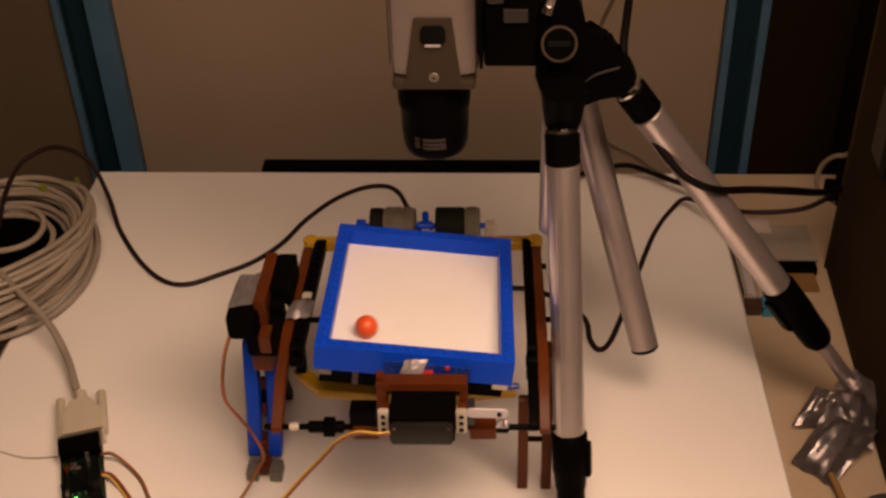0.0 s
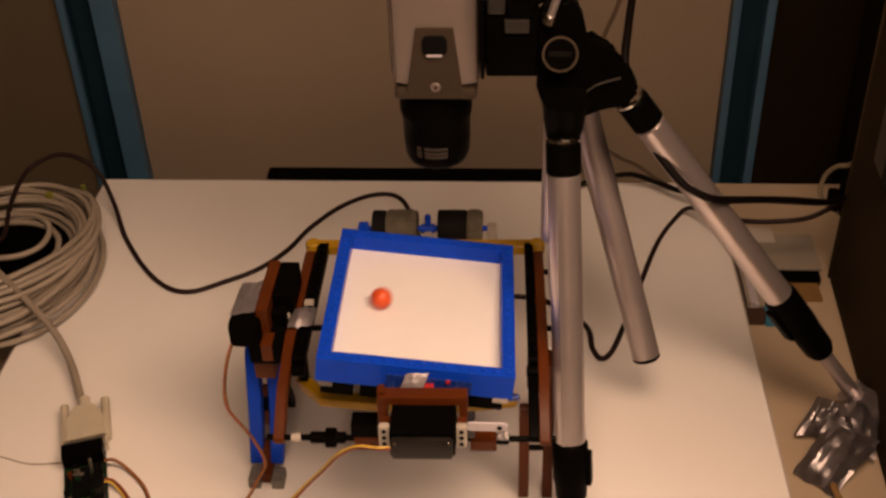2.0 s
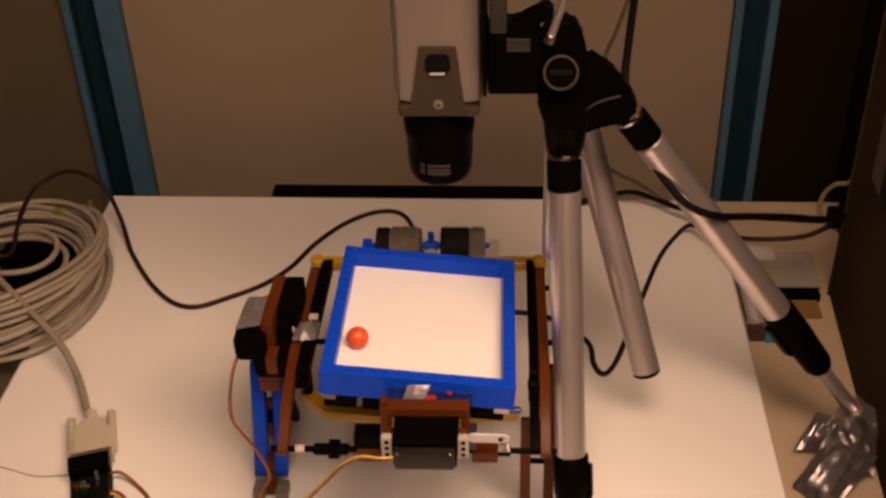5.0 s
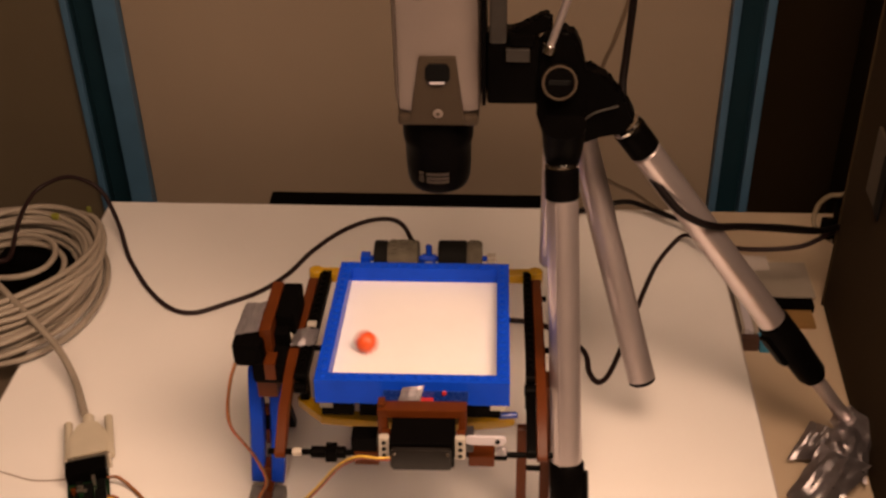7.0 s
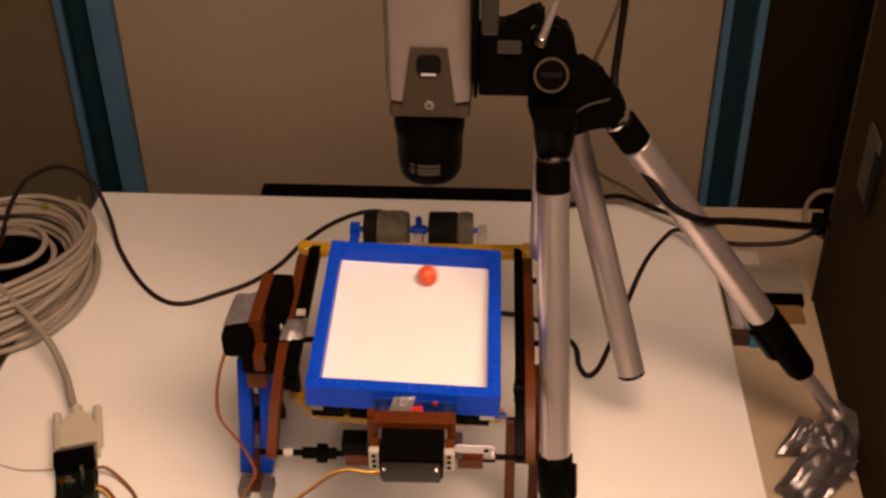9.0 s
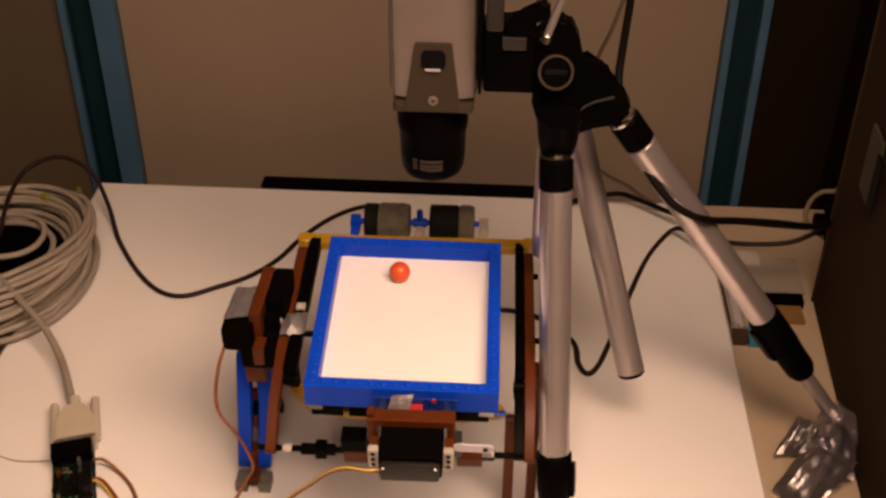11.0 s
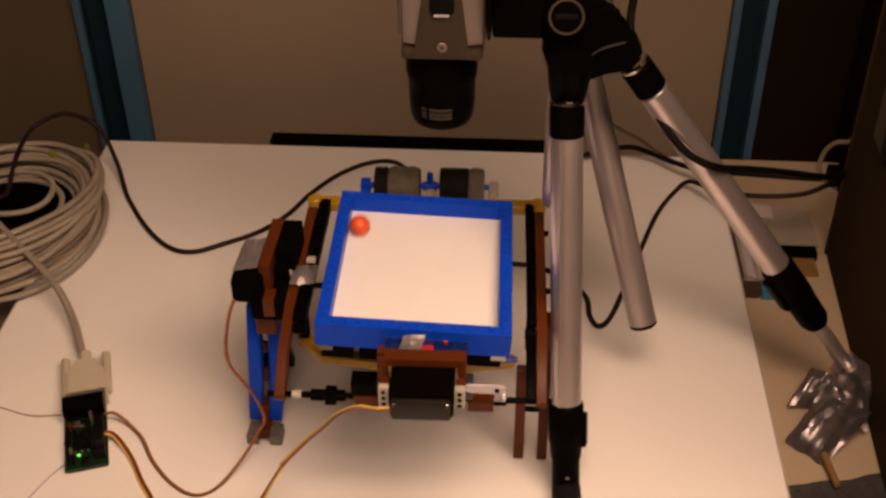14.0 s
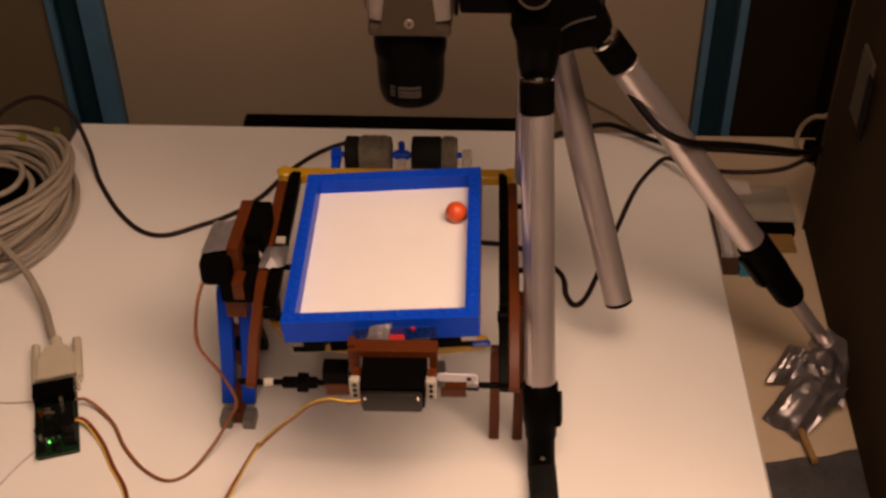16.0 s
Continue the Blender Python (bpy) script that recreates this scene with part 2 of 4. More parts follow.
# ---------------------------------------------------------------- the place
tagged(part("floor", box(-1.6, 1.6, -1.7, 1.35, -0.78, -0.74), FLOOR_MAT), "brown vinyl office floor under the desks", "floor", kind="structure")
tagged(part("ceiling", box(-1.6, 1.6, -1.7, 1.35, 1.70, 1.76), CEILING_MAT), "white painted office ceiling", "ceiling", kind="structure")
YW = 1.15
wall = tagged(part("wall_back", box(-1.6, 1.6, YW + 0.03, YW + 0.15, -0.74, 1.70), WALL_TAUPE), "partition wall behind the desk in cream and dark panels", "wall", kind="structure")
part("panel", box(-0.4305, 0.2285, YW - 0.002, YW + 0.028, -0.74, 1.69, 0.002), WALL_CREAM, wall, "smooth cream panel")
part("panel", box(-1.58, -0.4940, YW - 0.002, YW + 0.028, -0.74, 1.69, 0.002), WALL_TAUPE, wall)
part("panel", box(0.2745, 1.58, YW - 0.002, YW + 0.028, -0.74, 1.69, 0.002), WALL_GREY, wall, "charcoal fabric panel")
tagged(part("wall_left", box(-1.72, -1.6, -1.7, 1.35, -0.78, 1.76), WALL_TAUPE), "plain taupe side wall of the room", "wall", kind="structure")
tagged(part("wall_right", box(1.6, 1.72, -1.7, 1.35, -0.78, 1.76), WALL_TAUPE), "plain taupe wall far beyond the grey partition", "wall", kind="structure")
tagged(part("wall_front", box(-1.72, 1.72, -1.82, -1.7, -0.78, 1.76), WALL_CREAM), "plain cream wall closing the room", "wall", kind="structure")


def post(x0, lip, slot, flange, name_label):
    """An upright channel: two teal lips with a dark slot between them."""
    ob = thing("partition_post", name_label, "post", "partition posts", "structure")
    a, b, c = x0 + lip, x0 + lip + slot, x0 + lip + slot + flange
    y = YW - 0.014
    part("lip", box(x0, a, y, YW + 0.029, -0.74, 1.69, 0.001), TEAL, ob)
    part("slot", box(a, b, y + 0.016, YW + 0.029, -0.74, 1.69), TEAL_SHADED, ob, "dark recessed slot")
    part("lip", box(b, c, y, YW + 0.029, -0.74, 1.69, 0.001), TEAL, ob)
    # strip of the same darkened teal along the slot edge
    part("groove", box(a - 0.0, a + 0.002, y + 0.006, y + 0.0158, -0.74, 1.69), TEAL_SHADED, ob)
    return ob


post(-0.4935, 0.0078, 0.0290, 0.0257, "teal painted steel post with a dark slot")
post(0.2290, 0.0085, 0.0265, 0.0095, "teal painted steel post in shade with a dark slot")

# fabric screen standing on the side desk; it stops short of the back wall
SCREEN = pose(0.3140, 0.926, 0, 0, 0, -2.8)
side = tagged(part("partition_wall", box(0.0, 0.034, -0.47, 0.0, -0.0298, 1.05, 0.003, None, SCREEN), PARTITION_MAT), "brown grey fabric partition on the side desk", "partition", kind="structure")
part("edge_trim", box(-0.0012, 0.0352, 0.0004, 0.0030, -0.0298, 1.05, 0.0008, None, SCREEN), PARTITION_MAT, side)

# added screen that keeps the lamp off the right back corner
tagged(part("corner_light_block", box(0.366, 0.400, 0.930, YW - 0.004, -0.74, 1.05, 0.003), WALL_GREY), "added charcoal screen keeping lamp light off the back corner", "partition", kind="structure")

# hanging lamp above the desk and an added fill lamp behind, both out of view
DIFFUSER = mat("lamp_diffuser", (0.8, 0.78, 0.74), 0.6, emit=(1, 0.78, 0.6), strength=2.0)


def hanging_lamp(p):
    ob = thing("hanging_lamp", "unseen flat white hanging lamp with a glowing diffuser", "lamp", "hanging lamps")
    part("housing", box(p[0] - 0.50, p[0] + 0.50, p[1] - 0.25, p[1] + 0.25, p[2] + 0.012, p[2] + 0.06, 0.004), CEILING_MAT, ob)
    for dx in (-0.2, 0.2):
        part("cord", rod((p[0] + dx, p[1], p[2] + 0.06), (p[0] + dx, p[1], 1.70), 0.003, 8), BLACK, ob)
    part("diffuser", box(p[0] - 0.48, p[0] + 0.48, p[1] - 0.23, p[1] + 0.23, p[2], p[2] + 0.012, 0.002), DIFFUSER, ob, "glowing opal diffuser")
    return ob


hanging_lamp(LAMP)
# fixture for the added fill lamp
hanging_lamp(FILL_LAMP)

# desks
TX0, TX1, TY1 = -0.4475, 0.2145, 1.054
desk = thing("desk", "white laminate desk carrying the machine and tripod", "desk")
part("tabletop", box(TX0, TX1, 0.26, TY1, -0.024, 0.0, 0.0012), LAMINATE, desk)
part("edge_band", box(TX1 + 0.0002, TX1 + 0.0016, 0.262, TY1 - 0.002, -0.0225, -0.0012), LAMINATE_EDGE, desk)
part("edge_band", box(TX0 - 0.0016, TX0 - 0.0002, 0.262, TY1 - 0.002, -0.0225, -0.0012), LAMINATE_EDGE, desk)
for x in (TX0 + 0.04, TX1 - 0.04):
    for y in (0.32, TY1 - 0.05):
        part("leg", rod((x, y, -0.74), (x, y, -0.024), 0.02), GREY_DARK, desk)
desk2 = thing("side_desk", "narrow beige desk filling the gap beside the partition", "desk")
part("tabletop", box(TX1 + 0.006, 0.364, 0.38, 1.10, -0.055, -0.030, 0.001), DESK_BEIGE, desk2)
for y in (0.45, 1.0):
    part("leg", box(TX1 + 0.05, 0.350, y, y + 0.03, -0.74, -0.055), GREY_DARK, desk2)
cab = thing("low_cabinet", "dark brown low cabinet beside the desk", "cabinet")
part("body", box(-1.1, TX0 - 0.012, 0.35, 1.052, -0.74, -0.05, 0.004), WALL_TAUPE, cab)
part("top", box(-1.11, TX0 - 0.008, 0.34, 1.057, -0.0495, -0.025, 0.003), mat("cabinet_top", (0.10, 0.075, 0.05), 0.5, vary=0.12, scale=14), cab)

bar = thing("black_rail", "long flat black rail clamped behind the desk", "rail")
part("rail", box(-0.266, 0.045, 1.0543, 1.0745, -0.022, 0.0040, 0.001), BLACK_MATT, bar)
for x0, x1 in ((-0.268, -0.2662), (0.0452, 0.047)):
    part("end_cap", box(x0, x1, 1.0543, 1.0745, -0.022, 0.0040, 0.0006), BLACK_MATT, bar)


# ---------------------------------------------------------------- the tilting machine
C = Vector((-0.0644, 0.6395, 0.1381))
YAW = 1.07
REST = pose(C.x, C.y, C.z, 0, 0, YAW)
TW, TL = 0.0658, 0.0782      # tray half width and half length
ZT, ZF = 0.0279, 0.0158     # rim and floor heights above the pivot


def build_tray():
    ob = thing("tilting_tray", "square blue brick tray with a white floor, tilted on the gimbal", "tray", m=REST)
    w = 0.0089
    zb = ZT - 0.0192
    part("front_wall", box(-TW, TW, -TL, -TL + w, zb, ZT, 0.0004), BLUE, ob)
    part("back_wall", box(-TW, TW, TL - w, TL, zb, ZT, 0.0004), BLUE, ob)
    part("side_wall", box(-TW, -TW + w, -TL + w + 0.0001, TL - w - 0.0001, zb, ZT, 0.0004), BLUE, ob)
    part("side_wall", box(TW - w, TW, -TL + w + 0.0001, TL - w - 0.0001, zb, ZT, 0.0004), BLUE, ob)
    part("tray_floor", box(-TW + w + 0.0001, TW - w - 0.0001, -TL + w + 0.0001, TL - w - 0.0001, ZF - 0.003, ZF), PAPER, ob, "matt white floor board")
    bm = spin([(0.0023, 0), (0.0023, 0.0011), (0.0019, 0.0014)], n=10)
    stud = part("stud", bm, BLUE, ob, smooth=40)
    spots = []
    for i in range(16):
        x = -TW + 0.005 + (2 * TW - 0.010) / 15 * i
        spots += [(x, -TL + 0.005), (x, TL - 0.005)]
    for i in range(1, 18):
        y = -TL + 0.005 + (2 * TL - 0.010) / 18 * i
        spots += [(-TW + 0.005, y), (TW - 0.005, y)]
    for k, (x, y) in enumerate(spots):
        o = stud if k == 0 else new("stud", stud.data)
        o.parent = ob
        o.location = (x, y, ZT - 0.0002)
    # darker blue centre section and the beams under the front wall
    part("centre_section", box(-0.019, 0.038, -TL - 0.0012, -TL - 0.0001, zb + 0.001, ZT - 0.007, 0.0003), BLUE_DEEP, ob, "darker blue centre section")
    for x0, x1 in ((-0.062, -0.040), (-0.036, -0.014), (0.032, 0.060)):
        bm = box(x0, x1, -TL + 0.001, -TL + 0.009, zb - 0.0110, zb - 0.0002, 0.0008)
        part("under_beam", bm, BLACK, ob)
    part("under_beam", box(-0.058, -0.050, -TL + 0.0095, TL - 0.01, zb - 0.0080, zb - 0.0002, 0.0008), BLACK, ob)
    part("under_beam", box(0.050, 0.058, -TL + 0.0095, TL - 0.01, zb - 0.0080, zb - 0.0002, 0.0008), BLACK, ob)
    part("corner_plate", box(-0.063, -0.054, -TL + 0.0002, -TL + 0.0008, zb - 0.0040, zb - 0.0002), FOOT_GREY, ob)
    part("corner_plate", box(0.053, 0.063, -TL + 0.0002, -TL + 0.0008, zb - 0.0040, zb - 0.0002), GREY_LIGHT, ob)
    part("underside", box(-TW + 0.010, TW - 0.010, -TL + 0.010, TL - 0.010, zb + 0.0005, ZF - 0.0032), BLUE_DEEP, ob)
    part("tilt_axle", rod((0, -TL - 0.012, 0.004), (0, TL + 0.018, 0.004), 0.0022, 10), BLACK, ob)
    part("red_pin", rod((0.022, -TL - 0.0024, 0.020), (0.022, -TL - 0.0011, 0.020), 0.0018, 10), RED, ob)
    part("tape_patch", patch((-0.0100, -TL - 0.0085, 0.0130), (0.0050, -TL - 0.0085, 0.0150), (0.0090, -TL - 0.0020, 0.0265), (-0.0060, -TL - 0.0025, 0.0245), 0.0012, 0.0004, 3.3, 14), TAPE, ob, "crumpled silver tape")
    return ob


def build_gimbal():
    ob = thing("gimbal_frame", "swinging inner frame of brown, black and yellow beams with a servo", "gimbal frame", m=REST)
    # rear and front yellow liftarms
    part("rear_crossbar", outline_beam([(-0.089, 0.106), (0.086, 0.106)], 0.0108, -0.0046, 0.0036, "z"), YELLOW, ob, "yellow rear liftarm", smooth=30)
    part("front_crossbar", outline_beam([(-0.084, -0.026), (-0.066, -0.044), (-0.018, -0.0500), (0.030, -0.0500), (0.066, -0.044)], 0.0092, -0.0330, -0.0255, "z"), YELLOW, ob, "yellow bent front liftarm", smooth=30)
    for x in (-0.091, 0.088):
        part("crossbar_end", spin([(0.0050, -0.0062), (0.0061, -0.0050), (0.0061, 0.0042), (0.0050, 0.0052)], pose(x, 0.106, 0), 18), YELLOW, ob, smooth=40)
    knob_mesh = None
    for s in (-1, 1):
        x = -0.0825 if s < 0 else 0.0812
        for k in range(17):
            if knob_mesh is None:
                knob_mesh = part("beam_stud", spin([(0.0023, 0), (0.0023, 0.0012), (0.0019, 0.0015)], n=10), BLACK, ob, smooth=40)
                bit = knob_mesh
            else:
                bit = new("beam_stud", knob_mesh.data)
                bit.parent = ob
            bit.location = (x, 0.100 - 0.008 * k, 0.0043)
        part("side_beam", outline_beam([(0.104, 0.0005), (-0.036, 0.0005)], 0.0078, x - (0.0046 if s < 0 else 0.0034), x + (0.0046 if s < 0 else 0.0034), "x"), BLACK, ob, smooth=30)
        if s > 0:
            part("side_beam", outline_beam([(-0.046, -0.010), (-0.085, -0.0262)], 0.0078, x - 0.0034, x + 0.0034, "x"), BLACK, ob, smooth=30)
        part("hanger", outline_beam([(-0.026, 0.0005), (-0.026, -0.030)], 0.0076, x - 0.0034, x + 0.0034, "x"), BLACK, ob, smooth=30)
        part("side_joint", rod((x - 0.0045, -0.041, -0.006), (x + 0.0045, -0.041, -0.006), 0.0042, 14), BLACK, ob)
        xa = -0.0915 if s < 0 else 0.0885
        part("bent_arm", outline_beam([(0.092, 0.0005), (-0.018, 0.0005), (-0.060, -0.010), (-0.0855, -0.0285)], 0.0078, xa - 0.0037, xa + 0.0037, "x"), BROWN, ob, "reddish brown bent liftarm", smooth=30)
        for y in (0.08, 0.056, 0.032) if s < 0 else (0.07,):
            part("pin", rod((s * 0.078, y, 0.0005), (s * 0.0955, y, 0.0005), 0.0023, 10), BLACK, ob)
        part("pivot_axle", rod((-0.066 if s < 0 else 0.0780, 0, 0), (s * 0.098, 0, 0), 0.0022, 10), BLACK, ob)
    part("tape_ball", patch((-0.0935, -0.010, 0.0080), (-0.0755, -0.008, 0.0080), (-0.0760, 0.016, 0.0070), (-0.0935, 0.014, 0.0070), 0.0055, 0.0009, 7.1, 16), TAPE, ob, "crumpled silver tape")
    part("bush", box(-0.086, -0.0790, 0.019, 0.025, 0.0046, 0.0080, 0.001), GREY_LIGHT, ob)
    # lower front axle with its joints
    part("front_axle", rod((-0.100, -0.0855, -0.0275), (0.096, -0.0855, -0.0275), 0.0022, 10), BLACK, ob)
    part("axle_sleeve", rod((-0.0830, -0.0855, -0.0275), (-0.0765, -0.0855, -0.0275), 0.0030, 12), GREY_LIGHT, ob)
    part("axle_joint", rod((-0.070, -0.0855, -0.0275), (-0.046, -0.0855, -0.0275), 0.0042, 12), BLACK, ob)
    part("axle_joint", box(-0.060, -0.052, -0.0905, -0.0805, -0.0325, -0.0225, 0.001), BLACK, ob)
    part("side_block", box(-0.0410, -0.0235, -0.0925, -0.0795, -0.0210, -0.0090, 0.001), BLACK, ob)
    part("side_block", box(-0.0395, -0.0225, -0.0925, -0.0800, -0.0325, -0.0213, 0.001), BROWN, ob)
    part("side_block", box(0.0385, 0.0560, -0.0925, -0.0800, -0.0325, -0.0235, 0.001), BROWN, ob)
    part("axle_bush", rod((0.056, -0.0855, -0.0275), (0.0645, -0.0855, -0.0275), 0.0040, 12), BLACK, ob)
    part("link_tape", patch((0.0560, -0.0905, -0.0245), (0.0640, -0.0905, -0.0245), (0.0640, -0.0850, -0.0210), (0.0560, -0.0850, -0.0215), 0.001, 0.0006, 1.7, 8), TAPE, ob, "crumpled silver tape")
    part("link", outline_beam([(0.060, -0.060), (0.070, -0.059)], 0.004, -0.016, -0.012, "z"), BLUE_DEEP, ob)
    # brown yoke that carries the servo
    part("yoke", box(-0.0215, 0.0375, -0.0975, -0.0870, 0.0122, 0.0188, 0.0008), BROWN, ob)
    part("yoke", box(-0.0215, -0.0150, -0.0975, -0.0872, -0.0030, 0.0120, 0.0008), BROWN, ob)
    part("yoke", box(-0.0213, -0.0165, -0.0955, -0.0880, 0.0189, 0.0225, 0.0008), BROWN, ob)
    part("yoke", box(0.0320, 0.0375, -0.0970, -0.0872, 0.0020, 0.0120, 0.0008), BROWN, ob)
    part("red_brick", box(0.004, 0.015, -0.0852, -0.0800, 0.0100, 0.0165, 0.0006), RED, ob)
    # servo motor lying flat, its end cap towards the front edge of the desk
    part("servo_body", box(-0.0118, 0.0298, -0.1225, -0.0860, -0.0085, 0.0116, 0.0012), BLACK_MATT, ob, "black servo motor body")
    cap = part("servo_cap", box(-0.0105, 0.0285, -0.1275, -0.1227, -0.0070, 0.0095, 0.0022), mat("servo_cap_grey", (0.011, 0.0092, 0.0080), 0.42, spec=0.25, vary=0.15, scale=80), ob, "dark grey servo end cap", smooth=30)
    for x in (-0.0080, 0.0260):
        part("screw", rod((x, -0.1274, 0.0070), (x, -0.1283, 0.0072), 0.0011, 10), CHROME, cap)
    for x in (-0.0158, 0.0338):
        ear = part("servo_ear", box(x - 0.0036, x + 0.0036, -0.1165, -0.1110, -0.0070, 0.0105, 0.0016), GREY_LIGHT, ob, "light grey mounting bracket", smooth=40)
        for z in (0.0070, 0.0018, -0.0034):
            part("hole", rod((x, -0.1164, z), (x, -0.1171, z), 0.0016, 10), CHIP, ear)
        part("bracket_arm", box(x - 0.0030, x + 0.0030, -0.1108, -0.0980, -0.0030, 0.0040, 0.0008), BROWN, ob)
    part("servo_gearbox", box(0.0322, 0.0420, -0.1000, -0.0860, -0.0140, -0.0020, 0.001), GREY_DARK, ob)
    part("servo_horn", outline_beam([(0.0400, -0.0035), (0.0600, -0.0040)], 0.0076, -0.1005, -0.0985, "y"), LILAC, ob, "white nylon servo horn", smooth=30)
    part("horn_screw", rod((0.0580, -0.1004, -0.0040), (0.0580, -0.1012, -0.0040), 0.0018, 10), CHIP, ob)
    # upper end of the servo lead, which swings with the motor
    back = (REST @ Matrix.Rotation(radians(3.0), 4, "X")).inverted()
    for k, m_ in enumerate((WIRE_YELLOW, WIRE_BROWN, WIRE_RED)):
        o = 0.0011 * (k - 1)
        way = [(-0.1579, 0.5482, 0.0430), (-0.1379, 0.542, 0.0724), (-0.1231, 0.532, 0.0956), (-0.1080, 0.522, 0.1195), (-0.0938, 0.516, 0.1315), (-0.0810, 0.513, 0.1330), (-0.0725, 0.515, 0.1320)]
        part("lead", tube([back @ Vector((x + 0.8 * o, y, z - 0.6 * o)) for x, y, z in way], 0.0008, 6, 6), m_, ob, smooth=60)
    # counterweight wheels behind
    ya, za = 0.1345, -0.001
    for x0, x1, r, m_, lab in ((-0.0455, -0.0345, 0.0152, RUBBER, "black rubber tyre"), (-0.0344, -0.0085, 0.0150, RUBBER_GREY, "dusty grey treaded tyre"),
                               (0.0080, 0.0315, 0.0154, RUBBER, "black rubber tyre"), (0.0316, 0.0445, 0.0148, RUBBER_GREY, "dusty grey treaded tyre")):
        m, d = along((x0, ya, za), (x1, ya, za))
        tyre = part("tyre", spin([(0.004, 0), (r - 0.0012, 0), (r, 0.0010), (r, d - 0.0010), (r - 0.0012, d), (0.004, d)], m, 36), m_, ob, lab, smooth=35)
        if m_ is RUBBER_GREY:
            bm = bmesh.new()
            for row in range(3):
                for k in range(26):
                    a = 2 * math.pi * (k + 0.5 * (row % 2)) / 26
                    w = (d - 0.005) / 3
                    box(-0.0009, 0.0009, -0.0003, 0.0009, 0.0025 + row * w, 0.0025 + row * w + w * 0.8, 0, bm, m @ pose(0, 0, 0, 0, 0, math.degrees(a)) @ pose(0, r, 0))
            tagged(part("tread", bm, RUBBER_GREY, tyre), kind="stuff")
    part("wheel_axle", rod((-0.0540, ya, za), (0.0530, ya, za), 0.0024, 12), BLUE, ob, "blue axle")
    part("axle_hub", rod((-0.006, ya, za), (0.0055, ya, za), 0.0040, 14), BLUE, ob)
    part("axle_hub", rod((-0.0002, ya, za + 0.002), (-0.0002, ya, za + 0.0125), 0.0026, 12), BLUE, ob)
    part("end_bush", box(-0.0575, -0.0495, ya - 0.005, ya + 0.005, za - 0.006, za + 0.004, 0.001), BLUE, ob)
    part("end_bush", box(0.0485, 0.0560, ya - 0.004, ya + 0.004, za - 0.007, za + 0.0035, 0.001), GREY_LIGHT, ob)
    for x, m_ in ((-0.0002, GREY_LIGHT), (-0.0535, BLUE), (0.0522, GREY_LIGHT)):
        part("wheel_strut", outline_beam([(ya, za - 0.004), (0.106, -0.006)], 0.0070, x - 0.0034, x + 0.0034, "x"), m_, ob, smooth=30)
    return ob


tray = build_tray()
gimbal = build_gimbal()


